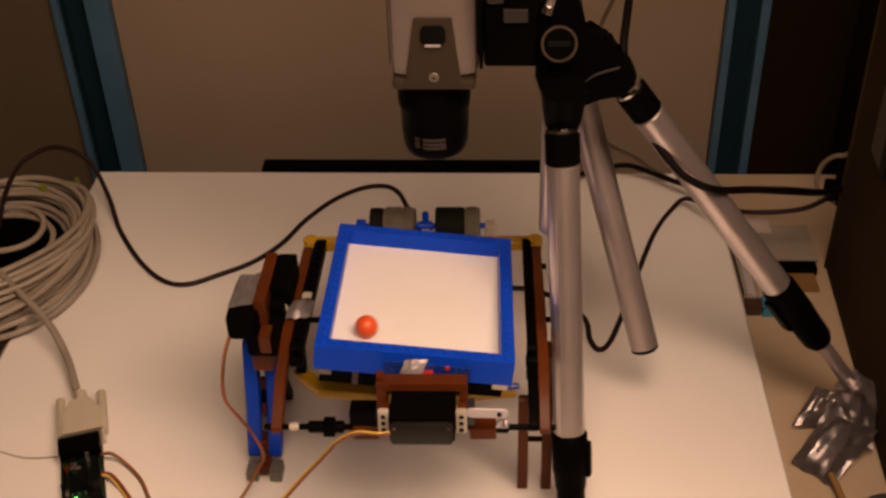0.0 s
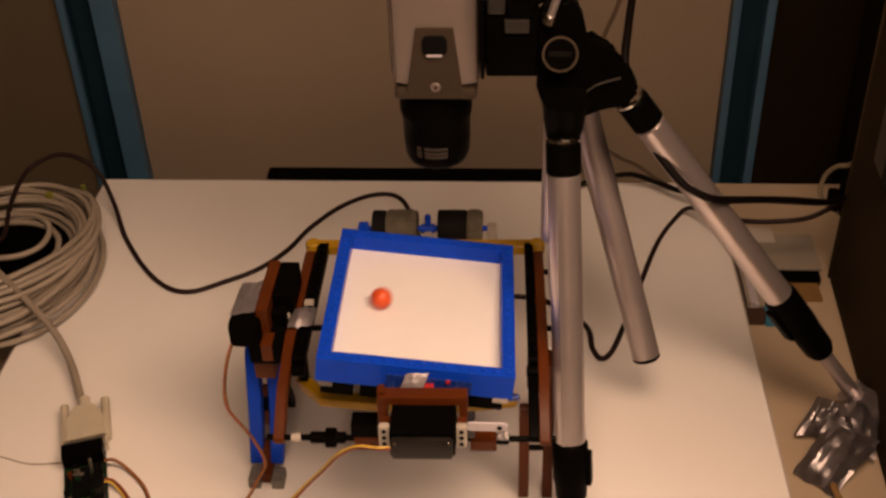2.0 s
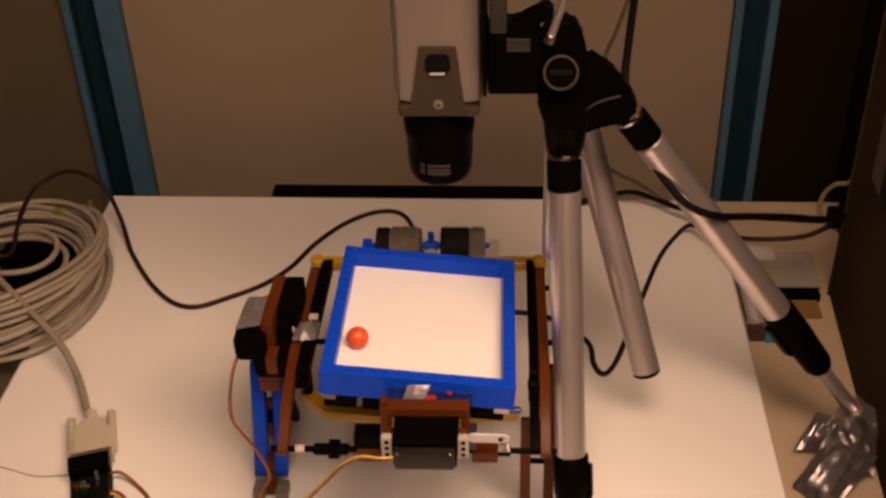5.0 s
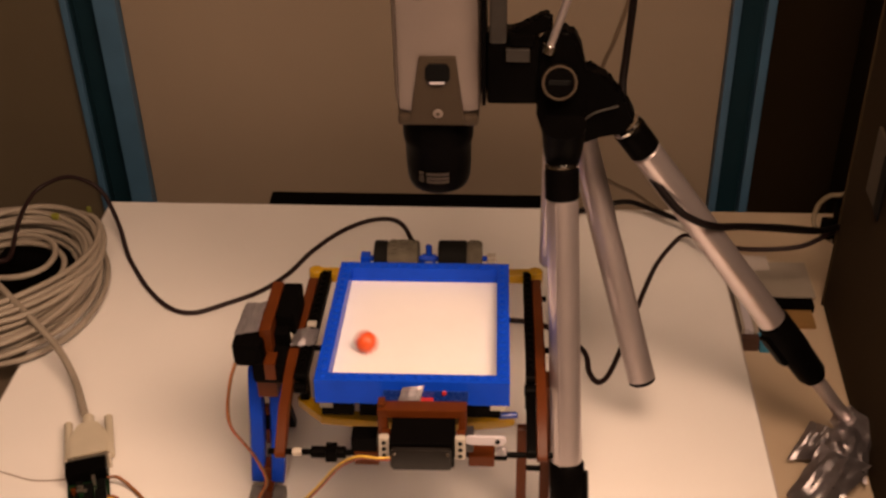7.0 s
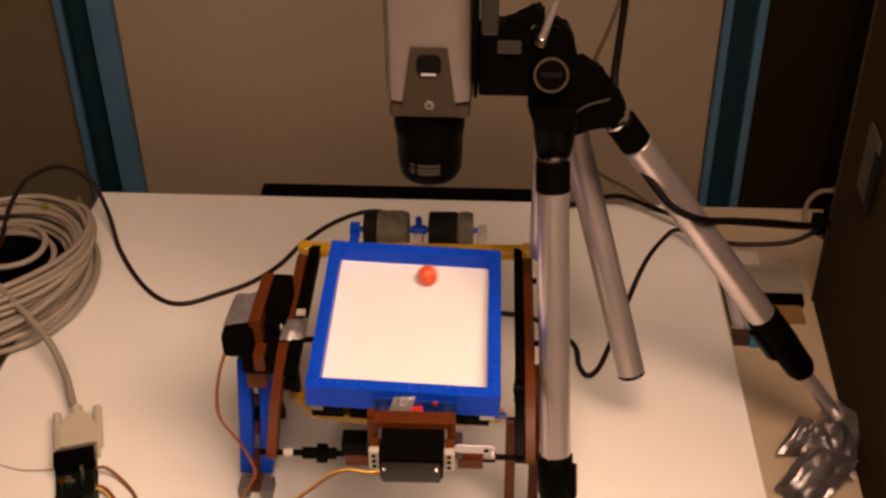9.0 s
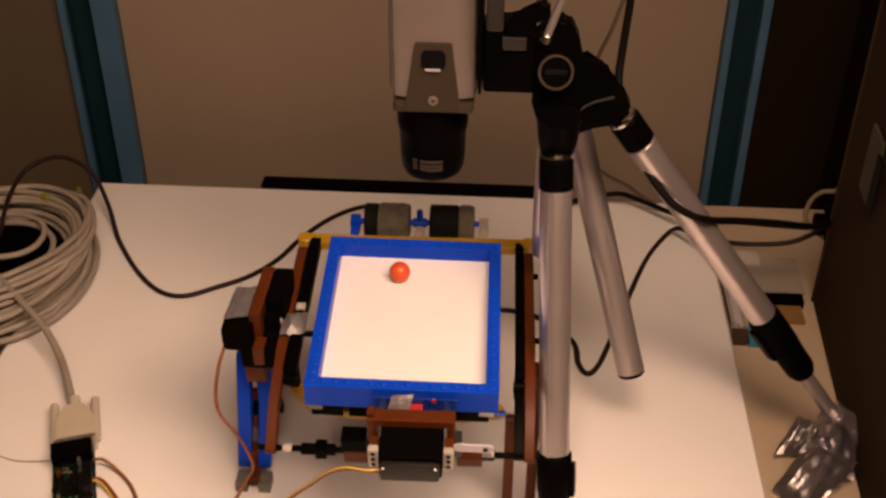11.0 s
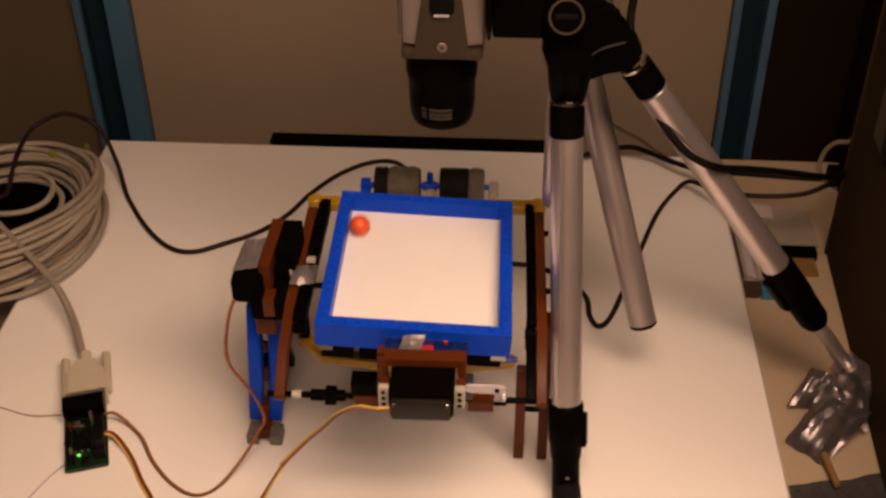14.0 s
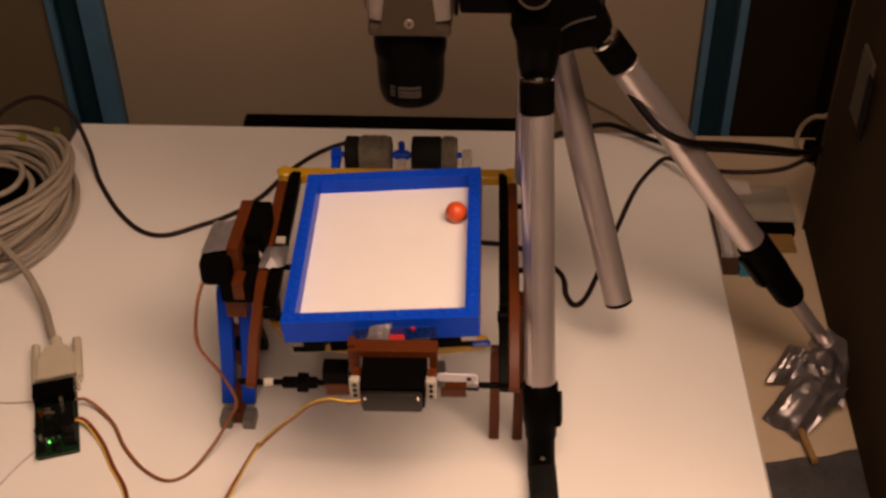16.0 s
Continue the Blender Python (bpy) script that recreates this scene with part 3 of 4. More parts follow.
def build_left_tower():
    ob = thing("left_tower", "blue and brown beam tower with a black servo motor", "tower")
    for x in (-0.1900, -0.1740):
        bm = outline_beam([(0.640, 0.112), (0.626, 0.062), (0.628, 0.014)], 0.0104, x - 0.0049, x + 0.0049, "x")
        for v in bm.verts:
            v.co.x -= 0.115 * max(0.0, 0.064 - v.co.z)
        part("leg", bm, BLUE, ob, "blue bent liftarm leg", smooth=30)
    part("crosspiece", box(-0.1865, -0.1785, 0.6310, 0.6400, 0.046, 0.060, 0.0008), BROWN, ob)
    part("crosspiece", box(-0.1864, -0.1786, 0.6315, 0.6420, 0.0605, 0.0685, 0.0008), BLACK, ob)
    part("crosspiece", box(-0.1864, -0.1786, 0.6350, 0.6450, 0.072, 0.082, 0.0008), BROWN, ob)
    part("bush", box(-0.1842, -0.1805, 0.6330, 0.6410, 0.0865, 0.0935, 0.0008), GREY_LIGHT, ob)
    part("ankle", box(-0.1905, -0.1840, 0.624, 0.637, 0.0125, 0.026, 0.0008), BROWN, ob)
    part("foot", box(-0.2005, -0.1910, 0.607, 0.622, 0.0, 0.0100, 0.0012), FOOT_GREY, ob)
    part("foot", box(-0.1825, -0.1730, 0.607, 0.622, 0.0, 0.0100, 0.0012), FOOT_GREY, ob)
    part("foot_bar", box(-0.1910, -0.1825, 0.612, 0.626, 0.002, 0.0122, 0.0008), BROWN, ob)
    # rear strut keeps the tower upright
    part("rear_leg", outline_beam([(0.655, 0.112), (0.700, 0.0045)], 0.0085, -0.1862, -0.1788, "x"), BLACK, ob, smooth=30)
    part("head_block", box(-0.1840, -0.1690, 0.618, 0.640, 0.106, 0.124, 0.001), BROWN, ob)
    # motor
    body = part("servo_body", box(-0.1850, -0.1600, 0.6120, 0.6480, 0.1240, 0.1420, 0.004), BLACK_MATT, ob, "black servo motor body")
    part("servo_top", box(-0.1702, -0.1560, 0.6430, 0.6840, 0.1430, 0.1640, 0.0015), BLACK_MATT, ob, "black servo motor body")
    part("servo_cap", box(-0.1985, -0.1760, 0.6150, 0.6620, 0.1370, 0.1580, 0.0045), BLACK_MATT, ob)
    part("tape_wrap", patch((-0.1985, 0.6270, 0.1575), (-0.1798, 0.6280, 0.1600), (-0.1798, 0.6625, 0.1625), (-0.1955, 0.6625, 0.1595), 0.0022, 0.0007, 5.2, 16), TAPE, ob, "silver tape wrapped over the motor")
    part("bracket", box(-0.1792, -0.1706, 0.6260, 0.6850, 0.1420, 0.1640, 0.0008), BROWN, ob)
    part("bracket", box(-0.1750, -0.1670, 0.6110, 0.6255, 0.1290, 0.1440, 0.0008), BROWN, ob)
    part("servo_body", box(-0.1905, -0.1600, 0.6350, 0.6620, 0.1150, 0.1535, 0.0015), BLACK_MATT, ob)
    part("shaft", rod((-0.172, C.y, C.z), (-0.1580, C.y, C.z), 0.0032, 12), GREY_DARK, ob)
    part("servo_disc", rod((-0.1610, 0.652, C.z + 0.006), (-0.1585, 0.652, C.z + 0.006), 0.0100, 24), GREY_LIGHT, ob, "pale servo disc")
    return ob


def build_right_tower():
    ob = thing("right_tower", "brown beam tower behind the tripod leg", "tower")
    x1, x2 = 0.0124, 0.0302
    part("leg", outline_beam([(0.607, 0.0042), (0.612, 0.086)], 0.0084, x1 - 0.0038, x1 + 0.0038, "x"), BROWN, ob, smooth=30)
    part("leg", outline_beam([(0.607, 0.0042), (0.618, 0.100)], 0.0084, x2 - 0.0038, x2 + 0.0038, "x"), BROWN, ob, smooth=30)
    part("leg", outline_beam([(0.690, 0.0042), (0.646, 0.150)], 0.0084, x2 + 0.004, x2 + 0.0116, "x"), BROWN, ob, smooth=30)
    part("upright", box(x2 - 0.0040, x2 + 0.0038, 0.612, 0.630, 0.096, 0.128, 0.0008), BROWN, ob)
    part("upright", box(x2 + 0.0043, x2 + 0.0110, 0.620, 0.690, 0.128, 0.146, 0.0008), BROWN, ob)
    part("bracket", box(x2 + 0.0040, x2 + 0.0046, 0.600, 0.619, 0.100, 0.104), GREY_LIGHT, ob)
    part("bracket", box(x2 + 0.0043, x2 + 0.0090, 0.598, 0.612, 0.088, 0.122, 0.001), BLACK, ob)
    part("white_clip", box(x2 + 0.0112, x2 + 0.0140, 0.600, 0.612, 0.100, 0.132, 0.0008), LILAC, ob)
    part("cross_axle", rod((x1 + 0.0036, 0.609, 0.050), (x2 - 0.0036, 0.609, 0.050), 0.0022, 10), BLACK, ob)
    part("purple_beam", outline_beam([(0.606, 0.090), (0.611, 0.122)], 0.0070, x1 + 0.0042, x1 + 0.0080, "x"), BLUE_DEEP, ob, smooth=30)
    return ob


build_left_tower()
build_right_tower()
ball = tagged(part("ball", spin([(0.0078 * math.sin(a), -0.0078 * math.cos(a)) for a in [0.02 + (math.pi - 0.04) * k / 16 for k in range(17)]], None, 28), BALL_MAT, smooth=80), "glossy orange red ball rolling on the tray", "ball")


# ---------------------------------------------------------------- tripod and camcorder
def leg_tube(p, q, r, name, material, parent, label=""):
    m, d = along(p, q)
    prof = [(r * 0.9, 0), (r, 0.001), (r, d - 0.001), (r * 0.9, d)]
    bm = spin(prof, m, 32)
    return part(name, bm, material, parent, label, smooth=40)


def lerp(p, q, t):
    return Vector(p).lerp(Vector(q), t)


tripod = thing("tripod", "aluminium tripod with black joints standing on the desk", "tripod")
RT = 0.0111
A0, A1 = Vector((0.0350, 0.6635, 0.2895)), Vector((0.0450, 0.590, 0.073))
ad = (A1 - A0).normalized()
leg_tube(A0 + ad * 0.030, A1, RT, "leg", ALU, tripod, "brushed aluminium leg")
part("rib", rod(A0 + ad * 0.03 + Vector((-0.0045, -0.0095, 0)), A1 + Vector((-0.0045, -0.0095, 0)), 0.0016, 8), ALU, tripod)
part("leg_collar", rod(A0 + ad * 0.008, A0 + ad * 0.030, 0.0118, 28), BLACK, tripod)
part("ring", rod(A0 + ad * 0.0045, A0 + ad * 0.0085, 0.0117, 28), CHROME, tripod, "chrome ring")
bm = spin([(0.0112, 0), (0.0128, 0.002), (0.0128, 0.030), (0.0118, 0.034), (0.0112, 0.044)], along(A1 - ad * 0.004, A1 + ad)[0], 28)
coll = part("leg_lock", bm, BLACK, tripod, smooth=40)
part("lever", box(-0.004, 0.004, 0.010, 0.0155, 0.004, 0.030, 0.0015, None, along(A1, A1 + ad)[0] @ pose(0, 0, 0, 0, 0, -70)), BLACK, tripod)
k = (A1.z + ad.z * 0.038 - 0.002) / -ad.z
AF = A1 + ad * (0.038 + k)
part("foot_section", rod(A1 + ad * 0.036, AF, 0.0102, 24), BLACK, tripod)
part("rubber_foot", rod((AF.x, AF.y + 0.004, 0.0110), (AF.x + 0.0015, AF.y - 0.030, 0.0108), 0.0104, 20), RUBBER, tripod)
for s_ in (0.050, 0.062):
    part("screw", rod(A1 + ad * s_ + Vector((0.001, -0.0098, 0.0)), A1 + ad * s_ + Vector((0.001, -0.0112, 0.001)), 0.0016, 10), CHROME, coll)

C0, C1, C2 = Vector((0.070, 0.704, 0.307)), Vector((0.2075, 0.714, 0.1150)), Vector((0.262, 0.7175, 0.044))
cd = (C1 - C0).normalized()
leg_tube(C0 + cd * 0.045, C1 + cd * 0.004, RT, "leg", ALU, tripod, "brushed aluminium leg")
part("leg_collar", rod(C0 + cd * 0.022, C0 + cd * 0.045, 0.0116, 28), BLACK, tripod)
part("ring", rod(C0 + cd * 0.018, C0 + cd * 0.0225, 0.0115, 28), CHROME, tripod, "chrome ring")
bm = spin([(0.0112, 0), (0.0132, 0.003), (0.0132, 0.036), (0.0124, 0.045), (0.0118, 0.068), (0.0095, 0.074)], along(C1, C1 + cd)[0], 28)
part("leg_lock", bm, BLACK, tripod, smooth=40)
part("lever", box(-0.005, 0.005, 0.010, 0.0165, 0.006, 0.040, 0.002, None, along(C1, C1 + cd)[0] @ pose(0, 0, 0, 0, 0, 150)), BLACK, tripod)
C3 = C1 + cd * 0.150
leg_tube(C1 + cd * 0.070, C3, 0.0062, "inner_leg", ALU, tripod, "thin aluminium inner leg")
part("rubber_foot", rod(C3 - cd * 0.012, C3 + cd * 0.014, 0.0098, 20), RUBBER, tripod)

B0, B1 = Vector((0.0505, 0.768, 0.262)), Vector((0.1088, 0.6985, 0.0630))
bd = (B1 - B0).normalized()
leg_tube(B0, B1, RT, "leg", ALU, tripod, "brushed aluminium leg")
part("end_ring", rod(B1 - bd * 0.002, B1 + bd * 0.0025, 0.0109, 28), BLACK, tripod)

# head
def prism(pts, y0, y1, bevel):
    bm = bmesh.new()
    lo = [bm.verts.new((x, y0, z)) for x, z in pts]
    hi = [bm.verts.new((x, y1, z)) for x, z in pts]
    bm.faces.new(lo)
    bm.faces.new(hi[::-1])
    for k in range(len(pts)):
        bm.faces.new((lo[k], hi[k], hi[(k + 1) % len(pts)], lo[(k + 1) % len(pts)]))
    bmesh.ops.bevel(bm, geom=bm.edges[:], offset=bevel, segments=3, affect="EDGES")
    return bm


part("hub", prism([(0.0155, 0.325), (0.0155, 0.356), (0.0190, 0.368), (0.0270, 0.3755), (0.0385, 0.3755), (0.0448, 0.367), (0.0488, 0.350), (0.0506, 0.333), (0.0500, 0.291), (0.0480, 0.284), (0.0240, 0.284), (0.0201, 0.317)], 0.6730, 0.690, 0.0030), BLACK, tripod, smooth=40)
part("hub_back", prism([(0.0180, 0.322), (0.0180, 0.344), (0.0440, 0.344), (0.0490, 0.330), (0.0480, 0.290), (0.0250, 0.288)], 0.6902, 0.708, 0.0030), BLACK, tripod, smooth=40)
part("clamp_lever", prism([(0.0002, 0.3770), (0.0113, 0.3782), (0.0195, 0.3875), (0.0260, 0.3855), (0.0268, 0.3770), (0.0157, 0.3710), (0.0003, 0.3660)], 0.6740, 0.684, 0.0020), BLACK, tripod, smooth=40)
part("neck", spin([(0.0120, 0), (0.0135, 0.010), (0.0150, 0.030)], pose(0.0358, 0.6700, 0.284, 12, 0, 0), 28), BLACK, tripod, smooth=40)
part("shoulder", prism([(0.0460, 0.3450), (0.0520, 0.3410), (0.0665, 0.3370), (0.0715, 0.3230), (0.0790, 0.3200), (0.0855, 0.3070), (0.0766, 0.2945), (0.0602, 0.2966), (0.0517, 0.2870), (0.0442, 0.2870)], 0.682, 0.700, 0.0025), BLACK, tripod, smooth=40)
# lighter grey line drawn as the highlight on the shoulder's lower edge
part("shoulder_highlight", tube([(0.0400, 0.678, 0.2965), (0.0480, 0.677, 0.308), (0.0570, 0.677, 0.3155), (0.0720, 0.678, 0.3200)], 0.0008, 8, 6), GREY_DARK, tripod)
part("shoulder", rod((0.050, 0.705, 0.325), (0.0500, 0.768, 0.2625), 0.0125, 20), BLACK, tripod)
part("head_arm", box(-0.0160, 0.0185, 0.6735, 0.708, 0.3225, 0.3665, 0.003), BLACK, tripod, smooth=40)
part("head_plate", box(-0.0188, -0.0165, 0.668, 0.716, 0.3240, 0.430, 0.001), BLACK_MATT, tripod)
part("centre_column", rod((0.0340, 0.706, 0.300), (0.0340, 0.706, 0.172), 0.0108, 24), ALU, tripod, "aluminium centre column")
part("clamp", box(-0.0036, 0.0120, 0.6705, 0.690, 0.3550, 0.3640, 0.001), GREY_DARK, tripod)
part("clamp", box(-0.0020, 0.0150, 0.6700, 0.688, 0.3655, 0.3735, 0.003), BLACK, tripod, smooth=40)
knob = part("knob", spin([(0.0124, 0), (0.0124, 0.006), (0.0116, 0.0075)], look((0.0318, 0.6735, 0.3405), (0.0318, 0.5735, 0.3705)) @ pose(0, 0, 0.0, 180), 28), BLACK, tripod, smooth=40)
bm = bmesh.new()
MK = look((0.0318, 0.6735, 0.3405), (0.0318, 0.5735, 0.3705)) @ pose(0, 0, 0, 180)
for k in range(36):
    a, b = 2 * math.pi * k / 36, 2 * math.pi * (k + 1) / 36
    q = [MK @ Vector((r * math.cos(t), r * math.sin(t), z)) for t in (a, b) for r, z in ((0.0100, 0.0078), (0.0116, 0.0078))]
    vs = [bm.verts.new(p) for p in (q[0], q[1], q[3], q[2])]
    bm.faces.new(vs)
bmesh.ops.remove_doubles(bm, verts=bm.verts, dist=1e-6)
bmesh.ops.solidify(bm, geom=bm.faces[:], thickness=0.0006)
part("ring", bm, SILVER_DARK, knob, "pale metal ring")
part("slot", box(-0.007, 0.007, -0.0016, 0.0016, 0.0072, 0.0080, 0.0003, None, MK), CHIP, knob)
part("handle", rod((0.0250, 0.671, 0.3660), (0.0445, 0.674, 0.4280), 0.0026, 14), ALU, tripod, "aluminium pan handle")
part("handle_nut", rod((0.0236, 0.6712, 0.3615), (0.0254, 0.6713, 0.3672), 0.0046, 16), CHROME, tripod)
part("upper_tube", box(-0.0145, -0.0032, 0.672, 0.690, 0.3668, 0.440, 0.002), GREY_DARK, tripod)

cmc = thing("camcorder", "silver and black camcorder pointing down at the tray", "camcorder")
bm = box(-0.0790, -0.0190, 0.679, 0.745, 0.3115, 0.470, 0.009)
part("body", bm, SILVER_PAINT, cmc, "silver painted body", smooth=40)
bm = bmesh.new()
pz = [(-0.0610, 0.3555), (-0.0365, 0.3555), (-0.0305, 0.3050), (-0.0690, 0.3050)]
vs = [bm.verts.new((x, 0.6790, z)) for x, z in pz] + [bm.verts.new((x * 1.0, 0.6765, z)) for x, z in pz]
bm.faces.new(vs[4:])
bm.faces.new(vs[:4][::-1])
for k in range(4):
    bm.faces.new((vs[k], vs[(k + 1) % 4], vs[4 + (k + 1) % 4], vs[4 + k]))
bmesh.ops.bevel(bm, geom=bm.edges[:], offset=0.0007, segments=2, affect="EDGES")
panel = part("front_plate", bm, SILVER_DARK, cmc, "tapered darker silver plate")
win = part("window", prism([(-0.0570, 0.3400), (-0.0545, 0.3372), (-0.0430, 0.3372), (-0.0405, 0.3400), (-0.0405, 0.3480), (-0.0430, 0.3510), (-0.0545, 0.3510), (-0.0570, 0.3480)], 0.6752, 0.6764, 0.0003), CHIP, panel, "black flash window")
part("window_lip", box(-0.0540, -0.0440, 0.6738, 0.6751, 0.3368, 0.3382, 0.0003), LILAC, panel)
part("screw", rod((-0.0490, 0.6764, 0.3140), (-0.0490, 0.6755, 0.3140), 0.0034, 16), SILVER_PAINT, panel)
part("screw", rod((-0.0490, 0.6754, 0.3140), (-0.0490, 0.6749, 0.3140), 0.0013, 10), SILVER_DARK, panel)
part("chin", box(-0.0770, -0.0215, 0.6782, 0.744, 0.3030, 0.3113, 0.003), SILVER_DARK, cmc, "darker silver rim")
lens = part("lens_barrel", spin([(0.0170, 0.0), (0.0212, 0.0030), (0.0228, 0.0080), (0.0235, 0.020), (0.0238, 0.036), (0.0250, 0.039), (0.0253, 0.043), (0.0253, 0.0612)], pose(-0.0515, 0.7080, 0.2412), 36), BLACK, cmc, "black lens barrel", smooth=40)
part("lens_glass", spin([(0.0120, 0.0), (0.0120, 0.001)], pose(-0.0515, 0.7080, 0.2405), 28), CHIP, lens, "dark front glass")
for r_, zz in ((0, 0.2600), (1, 0.2565), (2, 0.2535)):
    for k, (x0, x1) in enumerate(((-0.0645, -0.0610), (-0.0590, -0.0553), (-0.0553, -0.0513), (-0.0513, -0.0473), (-0.0473, -0.0430))):
        a0 = box(x0, x1, 0.0, 0.0008, zz, zz + 0.0020)
        for v in a0.verts:
            dx = v.co.x + 0.0515
            rr = 0.0232 + (zz - 0.254) * 0.08
            v.co.y = 0.7080 - math.sqrt(max(1e-6, rr * rr - dx * dx)) - 0.0003 - (0.0005 if v.co.y > 0.0004 else 0)
        part("label_bar", a0, LABEL_GREY, lens)
part("seam", box(-0.0760, -0.0752, 0.6782, 0.6788, 0.312, 0.465), SILVER_DARK, cmc)
part("seam", box(-0.0218, -0.0210, 0.6782, 0.6788, 0.312, 0.465), SILVER_DARK, cmc)
part("button", box(-0.063, -0.058, 0.6778, 0.6788, 0.395, 0.399, 0.0003), CHIP, cmc)


# ---------------------------------------------------------------- cables and small things
def cable(name, pts, r, material, label, steps=8):
    return tagged(part(name, tube(pts, r, 8, steps), material, None, "", 60), label, "cable")


cable("black_cable", [(-0.535, 0.860, 0.040), (-0.508, 0.868, 0.047), (-0.4905, 0.880, 0.0415), (-0.4985, 0.920, 0.0415), (-0.5045, 0.9470, 0.0420), (-0.5065, 0.975, 0.0445), (-0.500, 0.998, 0.050), (-0.475, 1.009, 0.058), (-0.451, 1.008, 0.054), (-0.432, 1.002, 0.041), (-0.414, 0.980, 0.019), (-0.402, 0.957, 0.006), (-0.391, 0.936, 0.0027), (-0.360, 0.889, 0.0027), (-0.330, 0.858, 0.0027), (-0.304, 0.851, 0.0027),
    (-0.275, 0.867, 0.0027), (-0.246, 0.888, 0.0027), (-0.223, 0.919, 0.0027), (-0.206, 0.958, 0.0027), (-0.182, 0.995, 0.0027), (-0.155, 1.018, 0.0027), (-0.131, 1.023, 0.0027), (-0.115, 1.011, 0.0027), (-0.104, 0.984, 0.0027), (-0.085, 0.93, 0.0027), (-0.03, 0.86, 0.0027), (0.03, 0.845, 0.0027),
    (0.068, 0.809, 0.0027), (0.073, 0.778, 0.0027), (0.080, 0.764, 0.0027), (0.090, 0.774, 0.0027), (0.103, 0.810, 0.0027), (0.124, 0.877, 0.0027), (0.146, 0.942, 0.0027), (0.167, 0.982, 0.0030), (0.180, 0.985, 0.0134), (0.1936, 0.960, 0.0241), (0.219, 0.930, 0.0361), (0.2468, 0.920, 0.0416), (0.2787, 0.920, 0.0456), (0.300, 0.925, 0.0533), (0.3214, 0.935, 0.0603)], 0.0024, CABLE_BLACK, "thin black cable winding over the desk")
cable("camera_cable", [(0.0841, 0.750, 0.4200), (0.0841, 0.750, 0.3658), (0.0814, 0.745, 0.3249), (0.0800, 0.738, 0.3040), (0.0836, 0.726, 0.2836), (0.0904, 0.712, 0.2670), (0.1034, 0.700, 0.2500), (0.1182, 0.692, 0.2336), (0.1307, 0.690, 0.2240), (0.1494, 0.697, 0.2130), (0.1812, 0.738, 0.1864), (0.2328, 0.820, 0.1325), (0.2910, 0.900, 0.0781), (0.3211, 0.935, 0.0616)], 0.0030, CABLE_DARK, "black camera cable hanging from the tripod")
cable("thin_cable", [(0.1080, 0.950, 0.330), (0.1011, 0.950, 0.2843), (0.0910, 0.950, 0.2466), (0.0809, 0.960, 0.2081), (0.0768, 0.970, 0.1432), (0.0854, 0.980, 0.0932), (0.1051, 1.000, 0.0650), (0.1284, 1.020, 0.0416), (0.1516, 1.030, 0.0190), (0.1750, 1.035, 0.0025)], 0.0020, mat("brown_cable", (0.085, 0.058, 0.034), 0.6), "thin light brown cable behind the tripod")
cable("short_cable", [(0.050, 1.030, 0.003), (0.075, 1.038, 0.008), (0.1014, 1.040, 0.0145), (0.1254, 1.040, 0.0186), (0.1489, 1.030, 0.0160), (0.1706, 1.010, 0.0186), (0.1974, 0.990, 0.0230), (0.2278, 0.970, 0.0345), (0.2679, 0.950, 0.0450), (0.3036, 0.940, 0.0504), (0.3216, 0.935, 0.0590)], 0.0028, CABLE_DARK, "black cable lifting off the desk behind the tripod")

rnd = random.Random(5)
coil = thing("cable_coil", "loosely coiled beige serial cable over the desk edge", "cable")
cx, cy = -0.497, 0.870
for k in range(17):
    f = 0.70 + 0.30 * ((k * 7) % 17) / 16
    ox, oy = rnd.uniform(-0.005, 0.005), rnd.uniform(-0.007, 0.007) - 0.012 * (1 - f)
    h = 0.0032 + 0.0021 * k
    lean, ph = rnd.uniform(-0.004, 0.004), rnd.uniform(0, 6.28)
    pts = []
    for i in range(19):
        a = ph + 2 * math.pi * i / 18
        wob = 1 + 0.032 * math.sin(2 * a + 1.3 * k) + 0.02 * math.sin(3 * a + 2.1 * k)
        pts.append((cx + ox + 0.0985 * f * wob * math.cos(a), cy + oy + 0.119 * f * wob * math.sin(a), h + lean * math.sin(a) + 0.0035))
    part("loop", tube(pts, 0.0030, 8, 5), CABLE_BEIGE, coil, smooth=60)
for rx, ry, oy, h in ((0.050, 0.036, 0.018, 0.040), (0.062, 0.046, 0.004, 0.033)):
    part("loop", tube([(cx + rx * math.cos(0.35 * i), cy + oy + ry * math.sin(0.35 * i), h + 0.003 * math.sin(0.7 * i)) for i in range(19)], 0.0030, 8, 5), CABLE_BEIGE, coil, smooth=60)
part("loop", tube([(-0.540, 0.880, 0.050), (-0.505, 0.853, 0.050), (-0.4697, 0.8208, 0.046), (-0.4309, 0.7856, 0.040), (-0.4012, 0.7600, 0.028), (-0.3800, 0.733, 0.015), (-0.3597, 0.6940, 0.0115)], 0.0034, 8, 8), CABLE_BEIGE, coil, smooth=60)
for dx, h in ((0.0, 0.0445), (0.009, 0.0425), (0.019, 0.0435)):
    part("loop", tube([(-0.550 + dx, 0.768 - 0.4 * dx, h - 0.012), (-0.500 + dx, 0.788 - 0.4 * dx, h - 0.002), (-0.455 + dx, 0.818 - 0.4 * dx, h), (-0.422 + dx, 0.862, h - 0.001), (-0.4125 + 0.4 * dx, 0.912, h - 0.003), (-0.428, 0.958, h - 0.005), (-0.470, 0.985, h - 0.012)], 0.0030, 8, 6), CABLE_BEIGE, coil, smooth=60)
